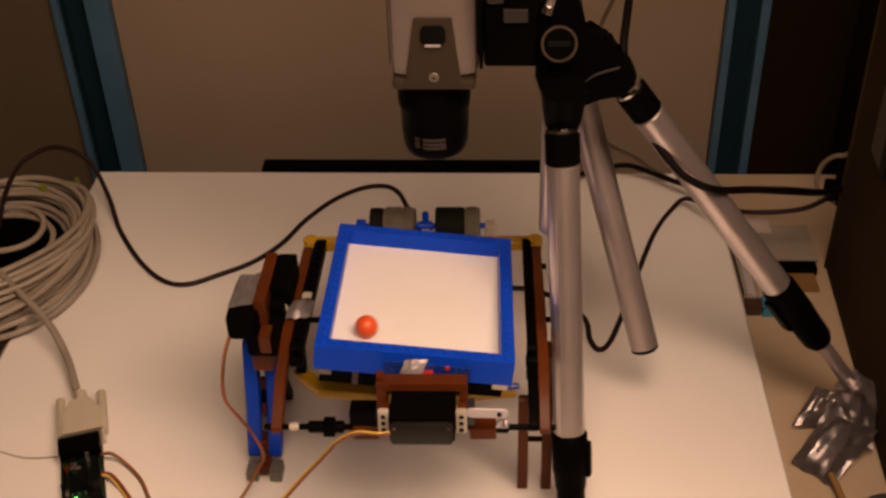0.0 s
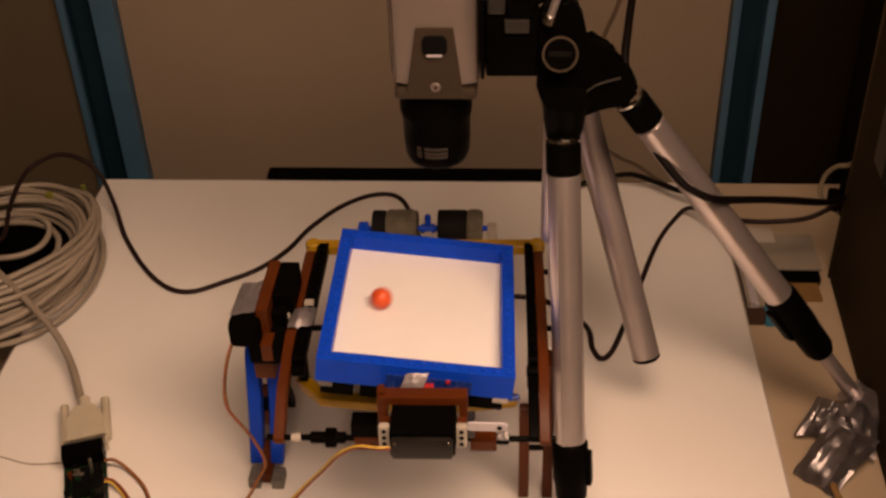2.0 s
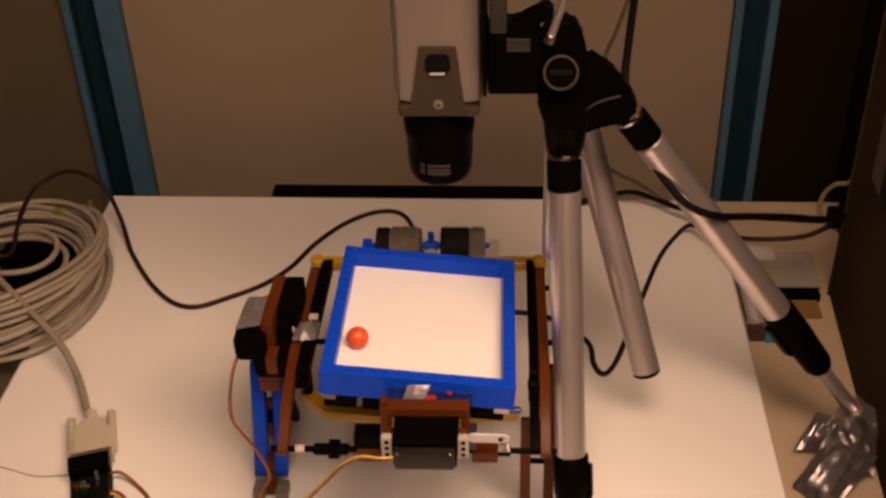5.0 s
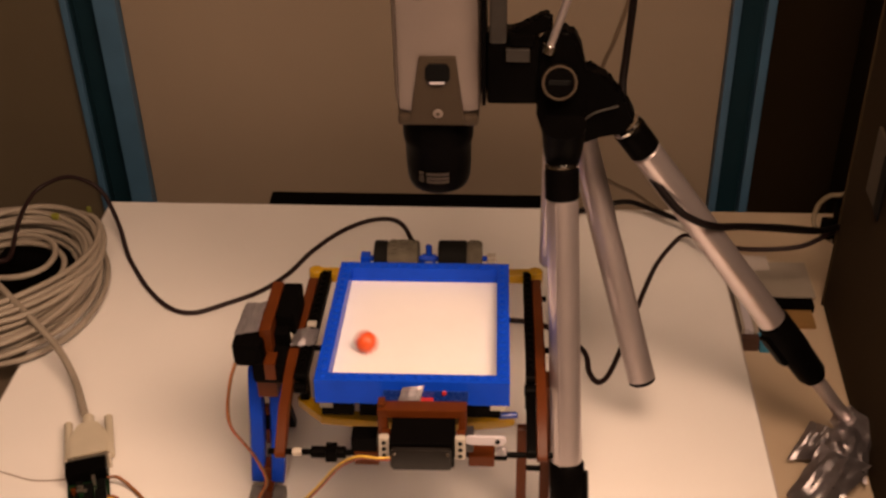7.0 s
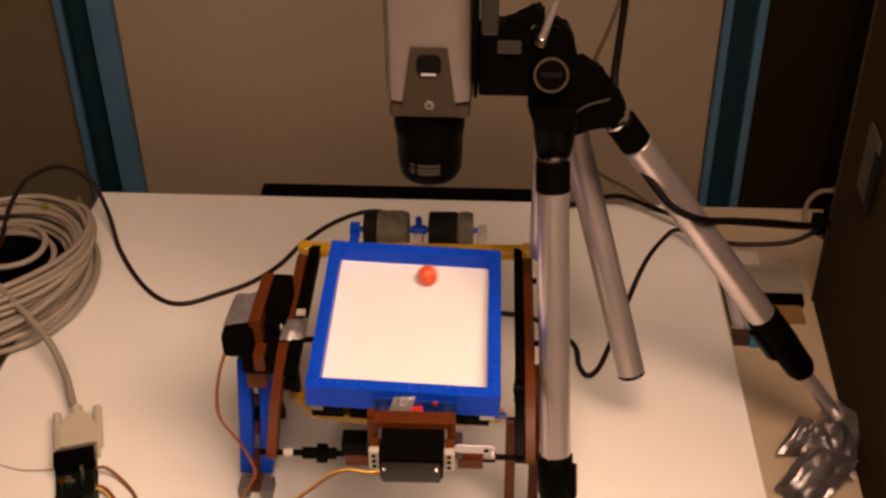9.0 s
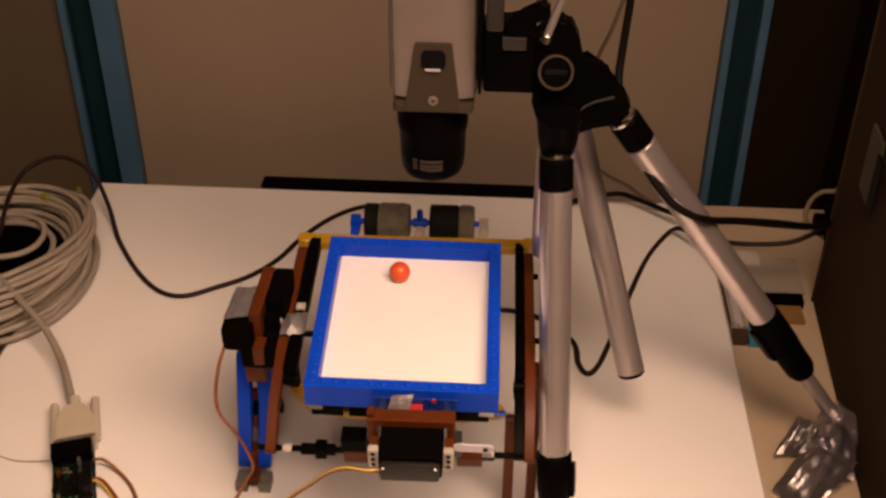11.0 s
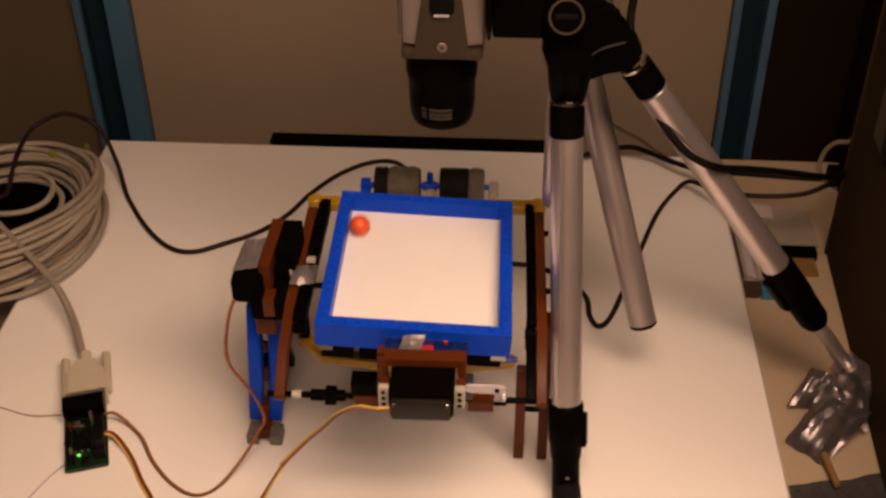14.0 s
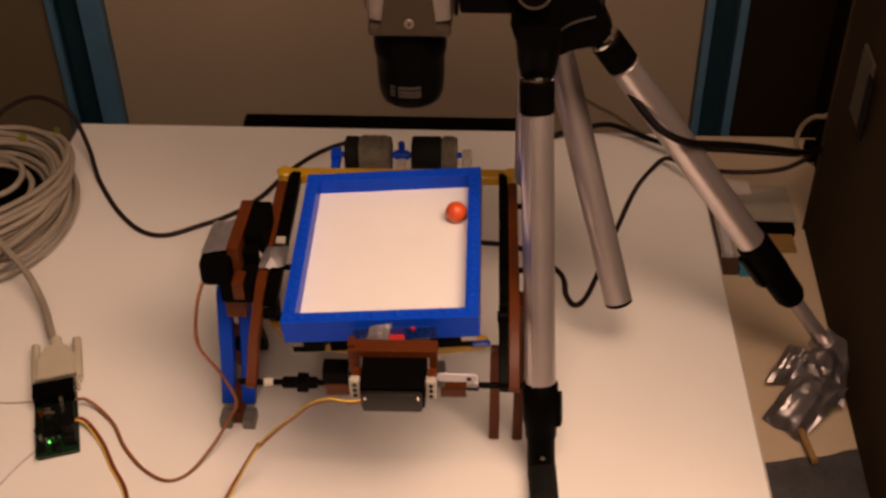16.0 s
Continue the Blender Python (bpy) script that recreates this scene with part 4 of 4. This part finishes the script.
part("tie", box(-0.441, -0.436, 0.968, 0.973, 0.036, 0.046, 0.002), mat("green_tie", (0.10, 0.11, 0.012), 0.6), coil, "yellow green cable tie")
part("tie", box(-0.476, -0.468, 0.960, 0.965, 0.030, 0.042, 0.002), mat("yellow_green_tie", (0.16, 0.16, 0.015), 0.6), coil, "yellow green cable tie")
adapter = thing("power_adapter", "black plastic power adapter under the cable coil", "adapter")
part("body", box(-0.520, -0.449, 0.905, 0.962, -0.025, 0.020, 0.006), BLACK, adapter, smooth=40)
part("cord", tube([(-0.520, 0.93, -0.005), (-0.575, 0.97, -0.015), (-0.62, 1.0, -0.021)], 0.003), CABLE_BLACK, adapter)
wedge = thing("black_pouch", "small dark pouch on the cabinet behind the coil", "pouch")
part("body", box(-0.610, -0.545, 0.995, 1.035, -0.025, 0.004, 0.008), BLACK_MATT, wedge, smooth=40)
cable("mains_cable", [(-0.455, 0.60, -0.021), (-0.470, 0.70, -0.021), (-0.480, 0.77, -0.020), (-0.520, 0.80, -0.020)], 0.0045, CABLE_BEIGE, "thick beige cable on the cabinet")

# connector and board
plug = thing("serial_connector", "beige serial plug with two thumb screws", "connector", m=pose(-0.3462, 0.664, 0, 0, 0, 19))
bm = bmesh.new()
pp = [(-0.0155, -0.024), (0.0155, -0.024), (0.0155, 0.002), (0.0075, 0.018), (-0.0075, 0.018), (-0.0155, 0.002)]
lo = [bm.verts.new((x, y, 0.003)) for x, y in pp]
hi = [bm.verts.new((x, y, 0.0175)) for x, y in pp]
bm.faces.new(lo[::-1])
bm.faces.new(hi)
for k in range(6):
    bm.faces.new((lo[k], lo[(k + 1) % 6], hi[(k + 1) % 6], hi[k]))
bmesh.ops.bevel(bm, geom=bm.edges[:], offset=0.0016, segments=2, affect="EDGES")
part("hood", bm, CONNECTOR, plug, smooth=40)
for s in (-1, 1):
    part("thumb_screw", rod((s * 0.0165, -0.022, 0.0105), (s * 0.0165, 0.026, 0.0105), 0.0036, 12), CONNECTOR, plug, smooth=40)
part("strain_relief", rod((0, 0.017, 0.0105), (0, 0.030, 0.0115), 0.0048, 14), CONNECTOR, plug)
part("shell", box(-0.0168, 0.0168, -0.0275, -0.0245, 0.002, 0.0185, 0.001), METAL_SHELL, plug, "metal flange")
board = thing("circuit_board", "small green circuit board with a lit green lamp", "circuit board", m=pose(-0.3300, 0.609, 0, 0, 0, 19))
part("socket", box(-0.0160, 0.0160, 0.0140, 0.0290, 0.006, 0.0185, 0.001), BLACK, board, "black socket")
part("board", box(-0.0165, 0.0165, -0.0400, 0.0270, 0.0035, 0.0053, 0.0004), PCB_GREEN, board)
for x0, x1, y0, y1, h in ((-0.010, 0.004, -0.020, 0.010, 0.0035), (0.006, 0.015, -0.034, -0.006, 0.010), (-0.014, -0.008, -0.036, -0.026, 0.004), (0.007, 0.014, 0.000, 0.010, 0.006), (-0.015, -0.0115, -0.012, 0.006, 0.0025), (-0.004, 0.003, -0.037, -0.031, 0.003)):
    part("chip", box(x0, x1, y0, y1, 0.0054, 0.0054 + h, 0.0006), CHIP, board)
comp = random.Random(11)
for k in range(16):
    x, y = comp.uniform(-0.0145, 0.0050), comp.uniform(-0.0375, 0.012)
    w_, l_ = comp.choice(((0.0012, 0.0022), (0.0018, 0.0012), (0.0025, 0.0030)))
    part("component", box(x - w_, x + w_, y - l_, y + l_, 0.0093 if -0.020 < y < 0.010 and x > -0.010 else 0.0054, 0.0108 if comp.random() < 0.6 else 0.0130, 0.0003), comp.choice((CHIP, BROWN, METAL_SHELL, PCB_GREEN, CHIP)), board)
for k in range(6):
    part("pin", rod((-0.0125 + 0.0048 * k, -0.0235, 0.0054), (-0.0125 + 0.0048 * k, -0.0235, 0.0078), 0.0007, 6), METAL_SHELL, board)
part("capacitor", rod((0.0105, -0.0275, 0.0155), (0.0105, -0.0275, 0.0235), 0.0048, 16), CHIP, board)
part("led", spin([(0.0007, 0), (0.0007, 0.001), (0.0004, 0.0016)], pose(-0.0055, -0.0262, 0.0054), 12), LED_GREEN, board, "lit green lamp")
part("rubber_base", box(-0.0150, 0.0150, -0.0380, 0.0250, 0.0, 0.0034, 0.0004), CHIP, board)


def ribbon(name, pts, label, mats, gap=0.0011, r=0.0007, lift=0.0):
    ob = thing(name, label, "cable")
    for k, m_ in enumerate(mats):
        o = (k - (len(mats) - 1) / 2) * gap
        q = []
        for i, p in enumerate(pts):
            a, b = Vector(pts[max(i - 1, 0)]), Vector(pts[min(i + 1, len(pts) - 1)])
            t = (b - a)
            n = Vector((-t.y, t.x, 0))
            n = n.normalized() if n.length > 1e-6 else Vector((1, 0, 0))
            q.append(Vector(p) + n * o)
        part("strand", tube(q, r, 6, 8), m_, ob, smooth=60)
    return ob


ribbon("servo_cable", [(-0.318, 0.622, 0.012), (-0.311, 0.625, 0.010), (-0.300, 0.621, 0.004), (-0.284, 0.606, 0.002), (-0.270, 0.584, 0.0015), (-0.249, 0.562, 0.0015), (-0.229, 0.552, 0.0015), (-0.214, 0.560, 0.0018), (-0.200, 0.578, 0.010), (-0.187, 0.594, 0.026), (-0.1811, 0.598, 0.0401), (-0.1879, 0.600, 0.0614), (-0.1945, 0.600, 0.0754), (-0.2014, 0.600, 0.0887), (-0.2032, 0.600, 0.1003), (-0.2025, 0.602, 0.1144), (-0.1994, 0.607, 0.1317), (-0.1960, 0.614, 0.1420)], "brown and dull yellow servo wire from board to motor", (WIRE_BROWN, mat("dull_yellow_wire", (0.30, 0.15, 0.03), 0.5), WIRE_RED), 0.0009, 0.0006)
ribbon("servo_lead", [(-0.315, 0.600, 0.012), (-0.306, 0.604, 0.008), (-0.289, 0.588, 0.002), (-0.273, 0.563, 0.0015), (-0.260, 0.545, 0.0015), (-0.240, 0.510, 0.0015), (-0.205, 0.500, 0.0015), (-0.184, 0.530, 0.0018), (-0.1740, 0.5420, 0.0140), (-0.1652, 0.545, 0.0303), (-0.1547, 0.548, 0.0481)], "twisted red and yellow servo wire lying on the desk", (WIRE_YELLOW, WIRE_BROWN, WIRE_RED), 0.0014, 0.0008)
cable("thin_wire", [(-0.335, 0.628, 0.005), (-0.352, 0.628, 0.003), (-0.382, 0.627, 0.0012), (-0.408, 0.634, 0.0012), (-0.440, 0.642, 0.0012), (-0.452, 0.645, -0.006), (-0.460, 0.647, -0.0240)], 0.0006, WIRE_GREY, "hair thin grey wire running off the desk")
cable("thin_wire", [(-0.328, 0.583, 0.005), (-0.335, 0.577, 0.003), (-0.345, 0.562, 0.0012), (-0.354, 0.539, 0.0012), (-0.370, 0.500, 0.0012)], 0.0007, LILAC, "thin white wire from the circuit board")

# tape, books and papers on the side desk
foil = thing("duct_tape_wrap", "crumpled silver duct tape holding the tripod foot", "tape")
part("sheet", patch((0.2305, 0.6625, -0.027), (0.2575, 0.6380, -0.027), (0.2985, 0.6780, -0.006), (0.2630, 0.6985, -0.002), 0.010, 0.0042, 2.7, 15), FOIL, foil, smooth=26)
part("sheet", patch((0.2370, 0.7000, -0.022), (0.2625, 0.6990, -0.021), (0.2760, 0.7080, 0.005), (0.2590, 0.7280, -0.004), 0.003, 0.0030, 8.8, 11), FOIL, foil, smooth=26)
part("sheet", patch((0.2600, 0.6980, -0.012), (0.2960, 0.6720, -0.022), (0.3040, 0.7060, 0.002), (0.2780, 0.7140, 0.010), 0.011, 0.0050, 5.1, 13), FOIL, foil, smooth=26)
bm = spin([(0.0105, 0.0), (0.0125, 0.008), (0.0140, 0.016), (0.0165, 0.024), (0.0185, 0.032), (0.0200, 0.040)], along(C1 + cd * 0.130, C3)[0], 40)
for v in bm.verts:
    c = noise.noise(v.co * 90) + 0.5 * noise.noise(v.co * 210)
    v.co += Vector((0.0035 * c, 0.0035 * noise.noise(v.co * 110 + Vector((5, 0, 0))), 0.003 * c))
    v.co.z = max(v.co.z, -0.0294)
part("sleeve", bm, FOIL, foil, "tape wound round the foot", smooth=60)
strip = thing("duct_tape_strip", "flat strip of shiny duct tape on the side desk", "tape")
part("sheet", crumple(0.084, 0.060, 0.003, 6.6, 12, pose(0.2650, 0.594, -0.0290, 0, 0, 10)), mat("dark_tape", (0.10, 0.095, 0.10), 0.3, metal=0.5, vary=0.2, scale=60, bump=0.3), strip, smooth=24)
stick = thing("wooden_stick", "short brown stick under the tape", "stick")
part("stick", rod((0.2570, 0.646, -0.022), (0.2610, 0.612, -0.0215), 0.0028, 10), CARD_BROWN, stick)

books = thing("paper_stack", "stack of leaflets with a cyan cover in the gap", "papers")
for k, (m_, dx) in enumerate(((PAPER_SHEET, 0.0), (LILAC, 0.002), (LILAC, 0.001), (PAPER_SHEET, 0.003))):
    part("leaflet", box(0.2222 + 0.0042 * k, 0.2258 + 0.0042 * k, 0.862 + dx, 0.985 - dx, -0.030, -0.010 - 0.002 * k, 0.0005), m_, books)
part("cover", box(0.2392, 0.2600, 0.850, 0.868, -0.030, -0.019, 0.0006), BOOK_BLUE, books, "cyan cover")
part("cover", box(0.2225, 0.2385, 0.852, 0.8612, -0.030, -0.016, 0.0006), mat("maroon_card", (0.055, 0.026, 0.016), 0.6), books, "dark brown cover")
# black slab whose dark front strip stands in for the papers' shade
shade_slab = thing("shade_slab", "thin black slab in place of the shade under the papers", "shade_slab")
part("shade_slab", box(0.2560, 0.3030, 0.914, 0.985, -0.0299, -0.0215, 0.0008), BLACK_MATT, shade_slab)
sheets = thing("loose_papers", "loose papers on a black slab on the side desk", "papers")
part("sheet", box(0.2440, 0.3060, 0.9270, 0.9860, -0.0214, -0.0190, 0.0006), PAPER_SHEET, sheets)
part("sheet", box(0.2420, 0.2680, 0.9700, 0.9960, -0.0188, -0.0178, 0.0004), mat("white_slip", (0.48, 0.43, 0.40), 0.8, vary=0.06), sheets)
card = thing("brown_card", "brown card lying beside the loose papers", "card")
part("card", box(0.2640, 0.3000, 0.8880, 0.9136, -0.0299, -0.0260, 0.0006), CARD_BROWN, card)

sock = thing("wall_socket", "flat grey brown plate with a black slot on the partition", "socket")
part("plate", box(-0.0035, -0.0003, -0.106, -0.070, 0.150, 0.212, 0.001, None, SCREEN), mat("dull_brown_plate", (0.060, 0.046, 0.030), 0.6, vary=0.1), sock)
part("slot", box(-0.0050, -0.0036, -0.124, -0.1065, 0.152, 0.204, 0.0005, None, SCREEN), CHIP, sock, "black slot")
tagged(part("cable_loop", tube([(0.3180, 0.9345, 0.040), (0.3025, 0.935, 0.050), (0.2954, 0.940, 0.0565), (0.2947, 0.945, 0.0652), (0.2984, 0.948, 0.0776), (0.3064, 0.945, 0.0886), (0.3156, 0.940, 0.0930), (0.3209, 0.936, 0.105), (0.3250, 0.935, 0.1250)], 0.0024, 8, 8), mat("grey_brown_cable", (0.16, 0.125, 0.08), 0.6), None, "", 60), "grey brown cable looping out from behind the partition", "cable")
plugb = thing("cable_bundle", "black plugs bunched against the partition", "plugs")
part("plug", box(0.312, 0.332, 0.930, 0.948, 0.040, 0.084, 0.004), BLACK_MATT, plugb, smooth=40)
part("plug", box(0.301, 0.3118, 0.931, 0.944, 0.046, 0.066, 0.003), BLACK_MATT, plugb, smooth=40)


# ---------------------------------------------------------------- what moves
def motions():
    TILT = [
        (0.0, -4.5, 6.5),
        (0.2, -3.1, 6.4),
        (0.5, 2.0, -0.7),
        (0.7, 5.7, -4.3),
        (1.0, 6.5, -3.9),
        (1.2, 5.9, 1.1),
        (1.5, 1.6, 7.7),
        (1.7, -3.0, 6.7),
        (2.0, -2.0, 7.1),
        (2.2, 1.7, 5.2),
        (2.5, 5.8, -2.7),
        (2.7, 7.0, -4.4),
        (3.0, 3.4, 1.0),
        (3.2, -2.9, 5.5),
        (3.5, -4.6, 6.4),
        (3.7, -3.9, 2.1),
        (4.0, 1.5, -3.6),
        (4.2, 4.5, -6.0),
        (4.6, 4.0, 1.5),
        (4.9, -1.0, 5.5),
        (5.2, -4.5, 5.0),
        (5.55, -2.0, -1.0),
        (5.9, 3.0, -4.0),
        (6.3, 7.4, 1.1),
        (6.5, 2.8, -3.3),
        (6.7, -1.9, -5.1),
        (7.0, -4.7, 0.4),
        (7.2, 0.6, 3.6),
        (7.5, 4.3, 4.7),
        (7.7, 6.8, -0.7),
        (8.0, 3.2, -4.9),
        (8.2, -0.4, -1.6),
        (8.5, -4.5, 3.0),
        (8.7, 0.9, 6.5),
        (9.0, 4.3, 3.4),
        (9.2, 5.8, -1.5),
        (9.6, 2.0, -3.5),
        (9.95, -3.5, -3.0),
        (10.2, -4.5, 1.5),
        (10.6, 0.0, 5.0),
        (11.0, 5.5, 1.0),
        (11.5, 3.1, 5.3),
        (11.7, 2.0, 4.4),
        (12.0, -4.6, 0.7),
        (12.2, -0.9, -3.9),
        (12.5, 2.8, -5.4),
        (12.7, 5.0, -0.4),
        (13.0, 5.4, 5.8),
        (13.2, 5.1, 3.9),
        (13.5, -8.9, -4.8),
        (13.7, -1.6, -2.2),
        (14.0, 0.5, 2.9),
        (14.2, 6.4, 4.9),
        (14.5, 6.0, 1.9),
        (14.7, 4.4, -4.8),
        (15.0, -4.5, -4.9),
        (15.2, -2.8, -0.2),
        (15.5, 0.0, 6.5),
        (15.7, 7.2, 3.3),
        (16.0, 5.0, -4.0),
    ]

    ball_rows = [
        (0.0, -0.0340, -0.0466),
        (0.1, -0.0264, -0.0375),
        (0.2, -0.0155, -0.0211),
        (0.3, -0.0015, -0.0005),
        (0.4, 0.0149, 0.0204),
        (0.5, 0.0318, 0.0394),
        (0.6, 0.0451, 0.0546),
        (0.7, 0.0482, 0.0597),
        (0.8, 0.0408, 0.0593),
        (0.9, 0.0265, 0.0508),
        (1.0, 0.0056, 0.0328),
        (1.1, -0.0185, 0.0108),
        (1.2, -0.0473, -0.0142),
        (1.3, -0.0435, -0.0386),
        (1.4, -0.0441, -0.0605),
        (1.5, -0.0482, -0.0577),
        (1.6, -0.0482, -0.0483),
        (1.7, -0.0482, -0.0470),
        (1.8, -0.0463, -0.0350),
        (1.9, -0.0397, -0.0200),
        (2.0, -0.0290, -0.0004),
        (2.1, -0.0139, 0.0212),
        (2.2, 0.0044, 0.0388),
        (2.3, 0.0244, 0.0555),
        (2.4, 0.0414, 0.0605),
        (2.5, 0.0479, 0.0604),
        (2.6, 0.0397, 0.0478),
        (2.7, 0.0257, 0.0311),
        (2.8, 0.0031, 0.0090),
        (2.9, -0.0256, -0.0154),
        (3.0, -0.0482, -0.0440),
        (3.1, -0.0482, -0.0570),
        (3.2, -0.0474, -0.0502),
        (3.3, -0.0405, -0.0495),
        (3.4, -0.0325, -0.0505),
        (3.5, -0.0230, -0.0468),
        (3.6, -0.0095, -0.0341),
        (3.7, 0.0062, -0.0181),
        (3.8, 0.0244, -0.0020),
        (3.9, 0.0408, 0.0169),
        (4.0, 0.0482, 0.0329),
        (4.1, 0.0445, 0.0450),
        (4.2, 0.0305, 0.0498),
        (4.5, 0.0120, 0.0300),
        (4.8, -0.0300, -0.0100),
        (5.1, -0.0450, -0.0400),
        (5.4, -0.0100, -0.0450),
        (5.7, 0.0300, 0.0000),
        (6.0, 0.0200, 0.0450),
        (6.3, 0.0159, 0.0164),
        (6.4, 0.0374, -0.0096),
        (6.5, 0.0464, -0.0349),
        (6.6, 0.0361, -0.0557),
        (6.7, 0.0224, -0.0517),
        (6.8, 0.0038, -0.0441),
        (6.9, -0.0160, -0.0369),
        (7.0, -0.0357, -0.0262),
        (7.1, -0.0482, -0.0044),
        (7.2, -0.0413, 0.0153),
        (7.3, -0.0299, 0.0336),
        (7.4, -0.0147, 0.0501),
        (7.5, 0.0043, 0.0604),
        (7.6, 0.0214, 0.0594),
        (7.7, 0.0365, 0.0486),
        (7.8, 0.0482, 0.0314),
        (7.9, 0.0482, 0.0085),
        (8.0, 0.0391, -0.0175),
        (8.1, 0.0235, -0.0438),
        (8.2, 0.0051, -0.0583),
        (8.3, -0.0150, -0.0519),
        (8.4, -0.0344, -0.0461),
        (8.5, -0.0482, -0.0336),
        (8.6, -0.0472, -0.0160),
        (8.7, -0.0380, 0.0034),
        (8.8, -0.0249, 0.0191),
        (8.9, -0.0079, 0.0336),
        (9.0, 0.0105, 0.0484),
        (9.1, 0.0273, 0.0534),
        (9.2, 0.0412, 0.0502),
        (9.5, 0.0450, 0.0200),
        (9.8, 0.0300, -0.0350),
        (10.1, -0.0050, -0.0550),
        (10.4, -0.0400, -0.0300),
        (10.7, -0.0450, 0.0100),
        (11.0, -0.0100, 0.0450),
        (11.3, -0.0256, 0.0143),
        (11.4, -0.0482, -0.0088),
        (11.5, -0.0422, -0.0263),
        (11.6, -0.0316, -0.0465),
        (11.7, -0.0194, -0.0509),
        (11.8, -0.0050, -0.0476),
        (11.9, 0.0094, -0.0426),
        (12.0, 0.0275, -0.0324),
        (12.1, 0.0416, -0.0131),
        (12.2, 0.0482, 0.0061),
        (12.3, 0.0430, 0.0217),
        (12.4, 0.0318, 0.0353),
        (12.5, 0.0119, 0.0438),
        (12.6, -0.0138, 0.0497),
        (12.7, -0.0436, 0.0493),
        (12.8, -0.0466, 0.0430),
        (12.9, -0.0409, 0.0285),
        (13.0, -0.0302, 0.0104),
        (13.1, -0.0158, -0.0085),
        (13.2, 0.0026, -0.0315),
        (13.3, 0.0270, -0.0605),
        (13.4, 0.0482, -0.0605),
        (13.5, 0.0414, -0.0562),
        (13.6, 0.0282, -0.0383),
        (13.7, 0.0101, -0.0184),
        (13.8, -0.0134, -0.0040),
        (13.9, -0.0393, 0.0198),
        (14.0, -0.0482, 0.0403),
        (14.1, -0.0421, 0.0573),
        (14.2, -0.0309, 0.0595),
        (14.3, -0.0138, 0.0503),
        (14.4, 0.0042, 0.0369),
        (14.5, 0.0238, 0.0201),
        (14.6, 0.0431, -0.0014),
        (14.7, 0.0462, -0.0259),
        (14.8, 0.0381, -0.0493),
        (14.9, 0.0247, -0.0537),
        (15.0, 0.0092, -0.0532),
        (15.1, -0.0074, -0.0443),
        (15.2, -0.0268, -0.0287),
        (15.3, -0.0453, -0.0125),
        (15.4, -0.0414, 0.0049),
        (15.5, -0.0317, 0.0213),
        (15.6, -0.0158, 0.0381),
        (15.7, 0.0060, 0.0451),
        (15.8, 0.0256, 0.0466),
        (15.9, 0.0423, 0.0432),
        (16.0, 0.0482, 0.0322),
    ]

    def glide(rows, t, col):
        """A smooth value of the column at t."""
        i = max(0, min(len(rows) - 2, sum(1 for r in rows if r[0] <= t) - 1))
        t0, t1 = rows[i][0], rows[i + 1][0]
        h, u = t1 - t0, (t - t0) / (t1 - t0)

        def slope(j):
            a, b = rows[max(j - 1, 0)], rows[min(j + 1, len(rows) - 1)]
            return (b[col] - a[col]) / (b[0] - a[0])

        return (2 * u ** 3 - 3 * u * u + 1) * rows[i][col] + (u ** 3 - 2 * u * u + u) * h * slope(i) + (3 * u * u - 2 * u ** 3) * rows[i + 1][col] + (u ** 3 - u * u) * h * slope(i + 1)

    def tilt(t, both=True):
        m = REST @ Matrix.Rotation(radians(glide(TILT, t, 1)), 4, "X")
        return m @ Matrix.Rotation(radians(glide(TILT, t, 2)), 4, "Y") if both else m

    ticks = [round(0.1 * k, 1) for k in range(161)]
    walk(tray, [(t, tilt(t)) for t in ticks])
    walk(gimbal, [(t, tilt(t, False)) for t in ticks])
    rows, turn, last = [], Matrix.Identity(3), None
    for t in ticks:
        x = max(-0.0482, min(0.0482, glide(ball_rows, t, 1)))
        y = max(-0.0600, min(0.0600, glide(ball_rows, t, 2)))
        here = tilt(t) @ Vector((x, y, ZF + 0.0078))
        if last is not None:
            step = here - last
            axis = Vector((-step.y, step.x, 0))
            if axis.length > 1e-5:
                turn = Matrix.Rotation(min(radians(75), step.length / 0.0078), 3, axis.normalized()) @ turn
        last = here
        rows.append((t, Matrix.Translation(here) @ turn.to_4x4()))
    walk(ball, rows)


motions()
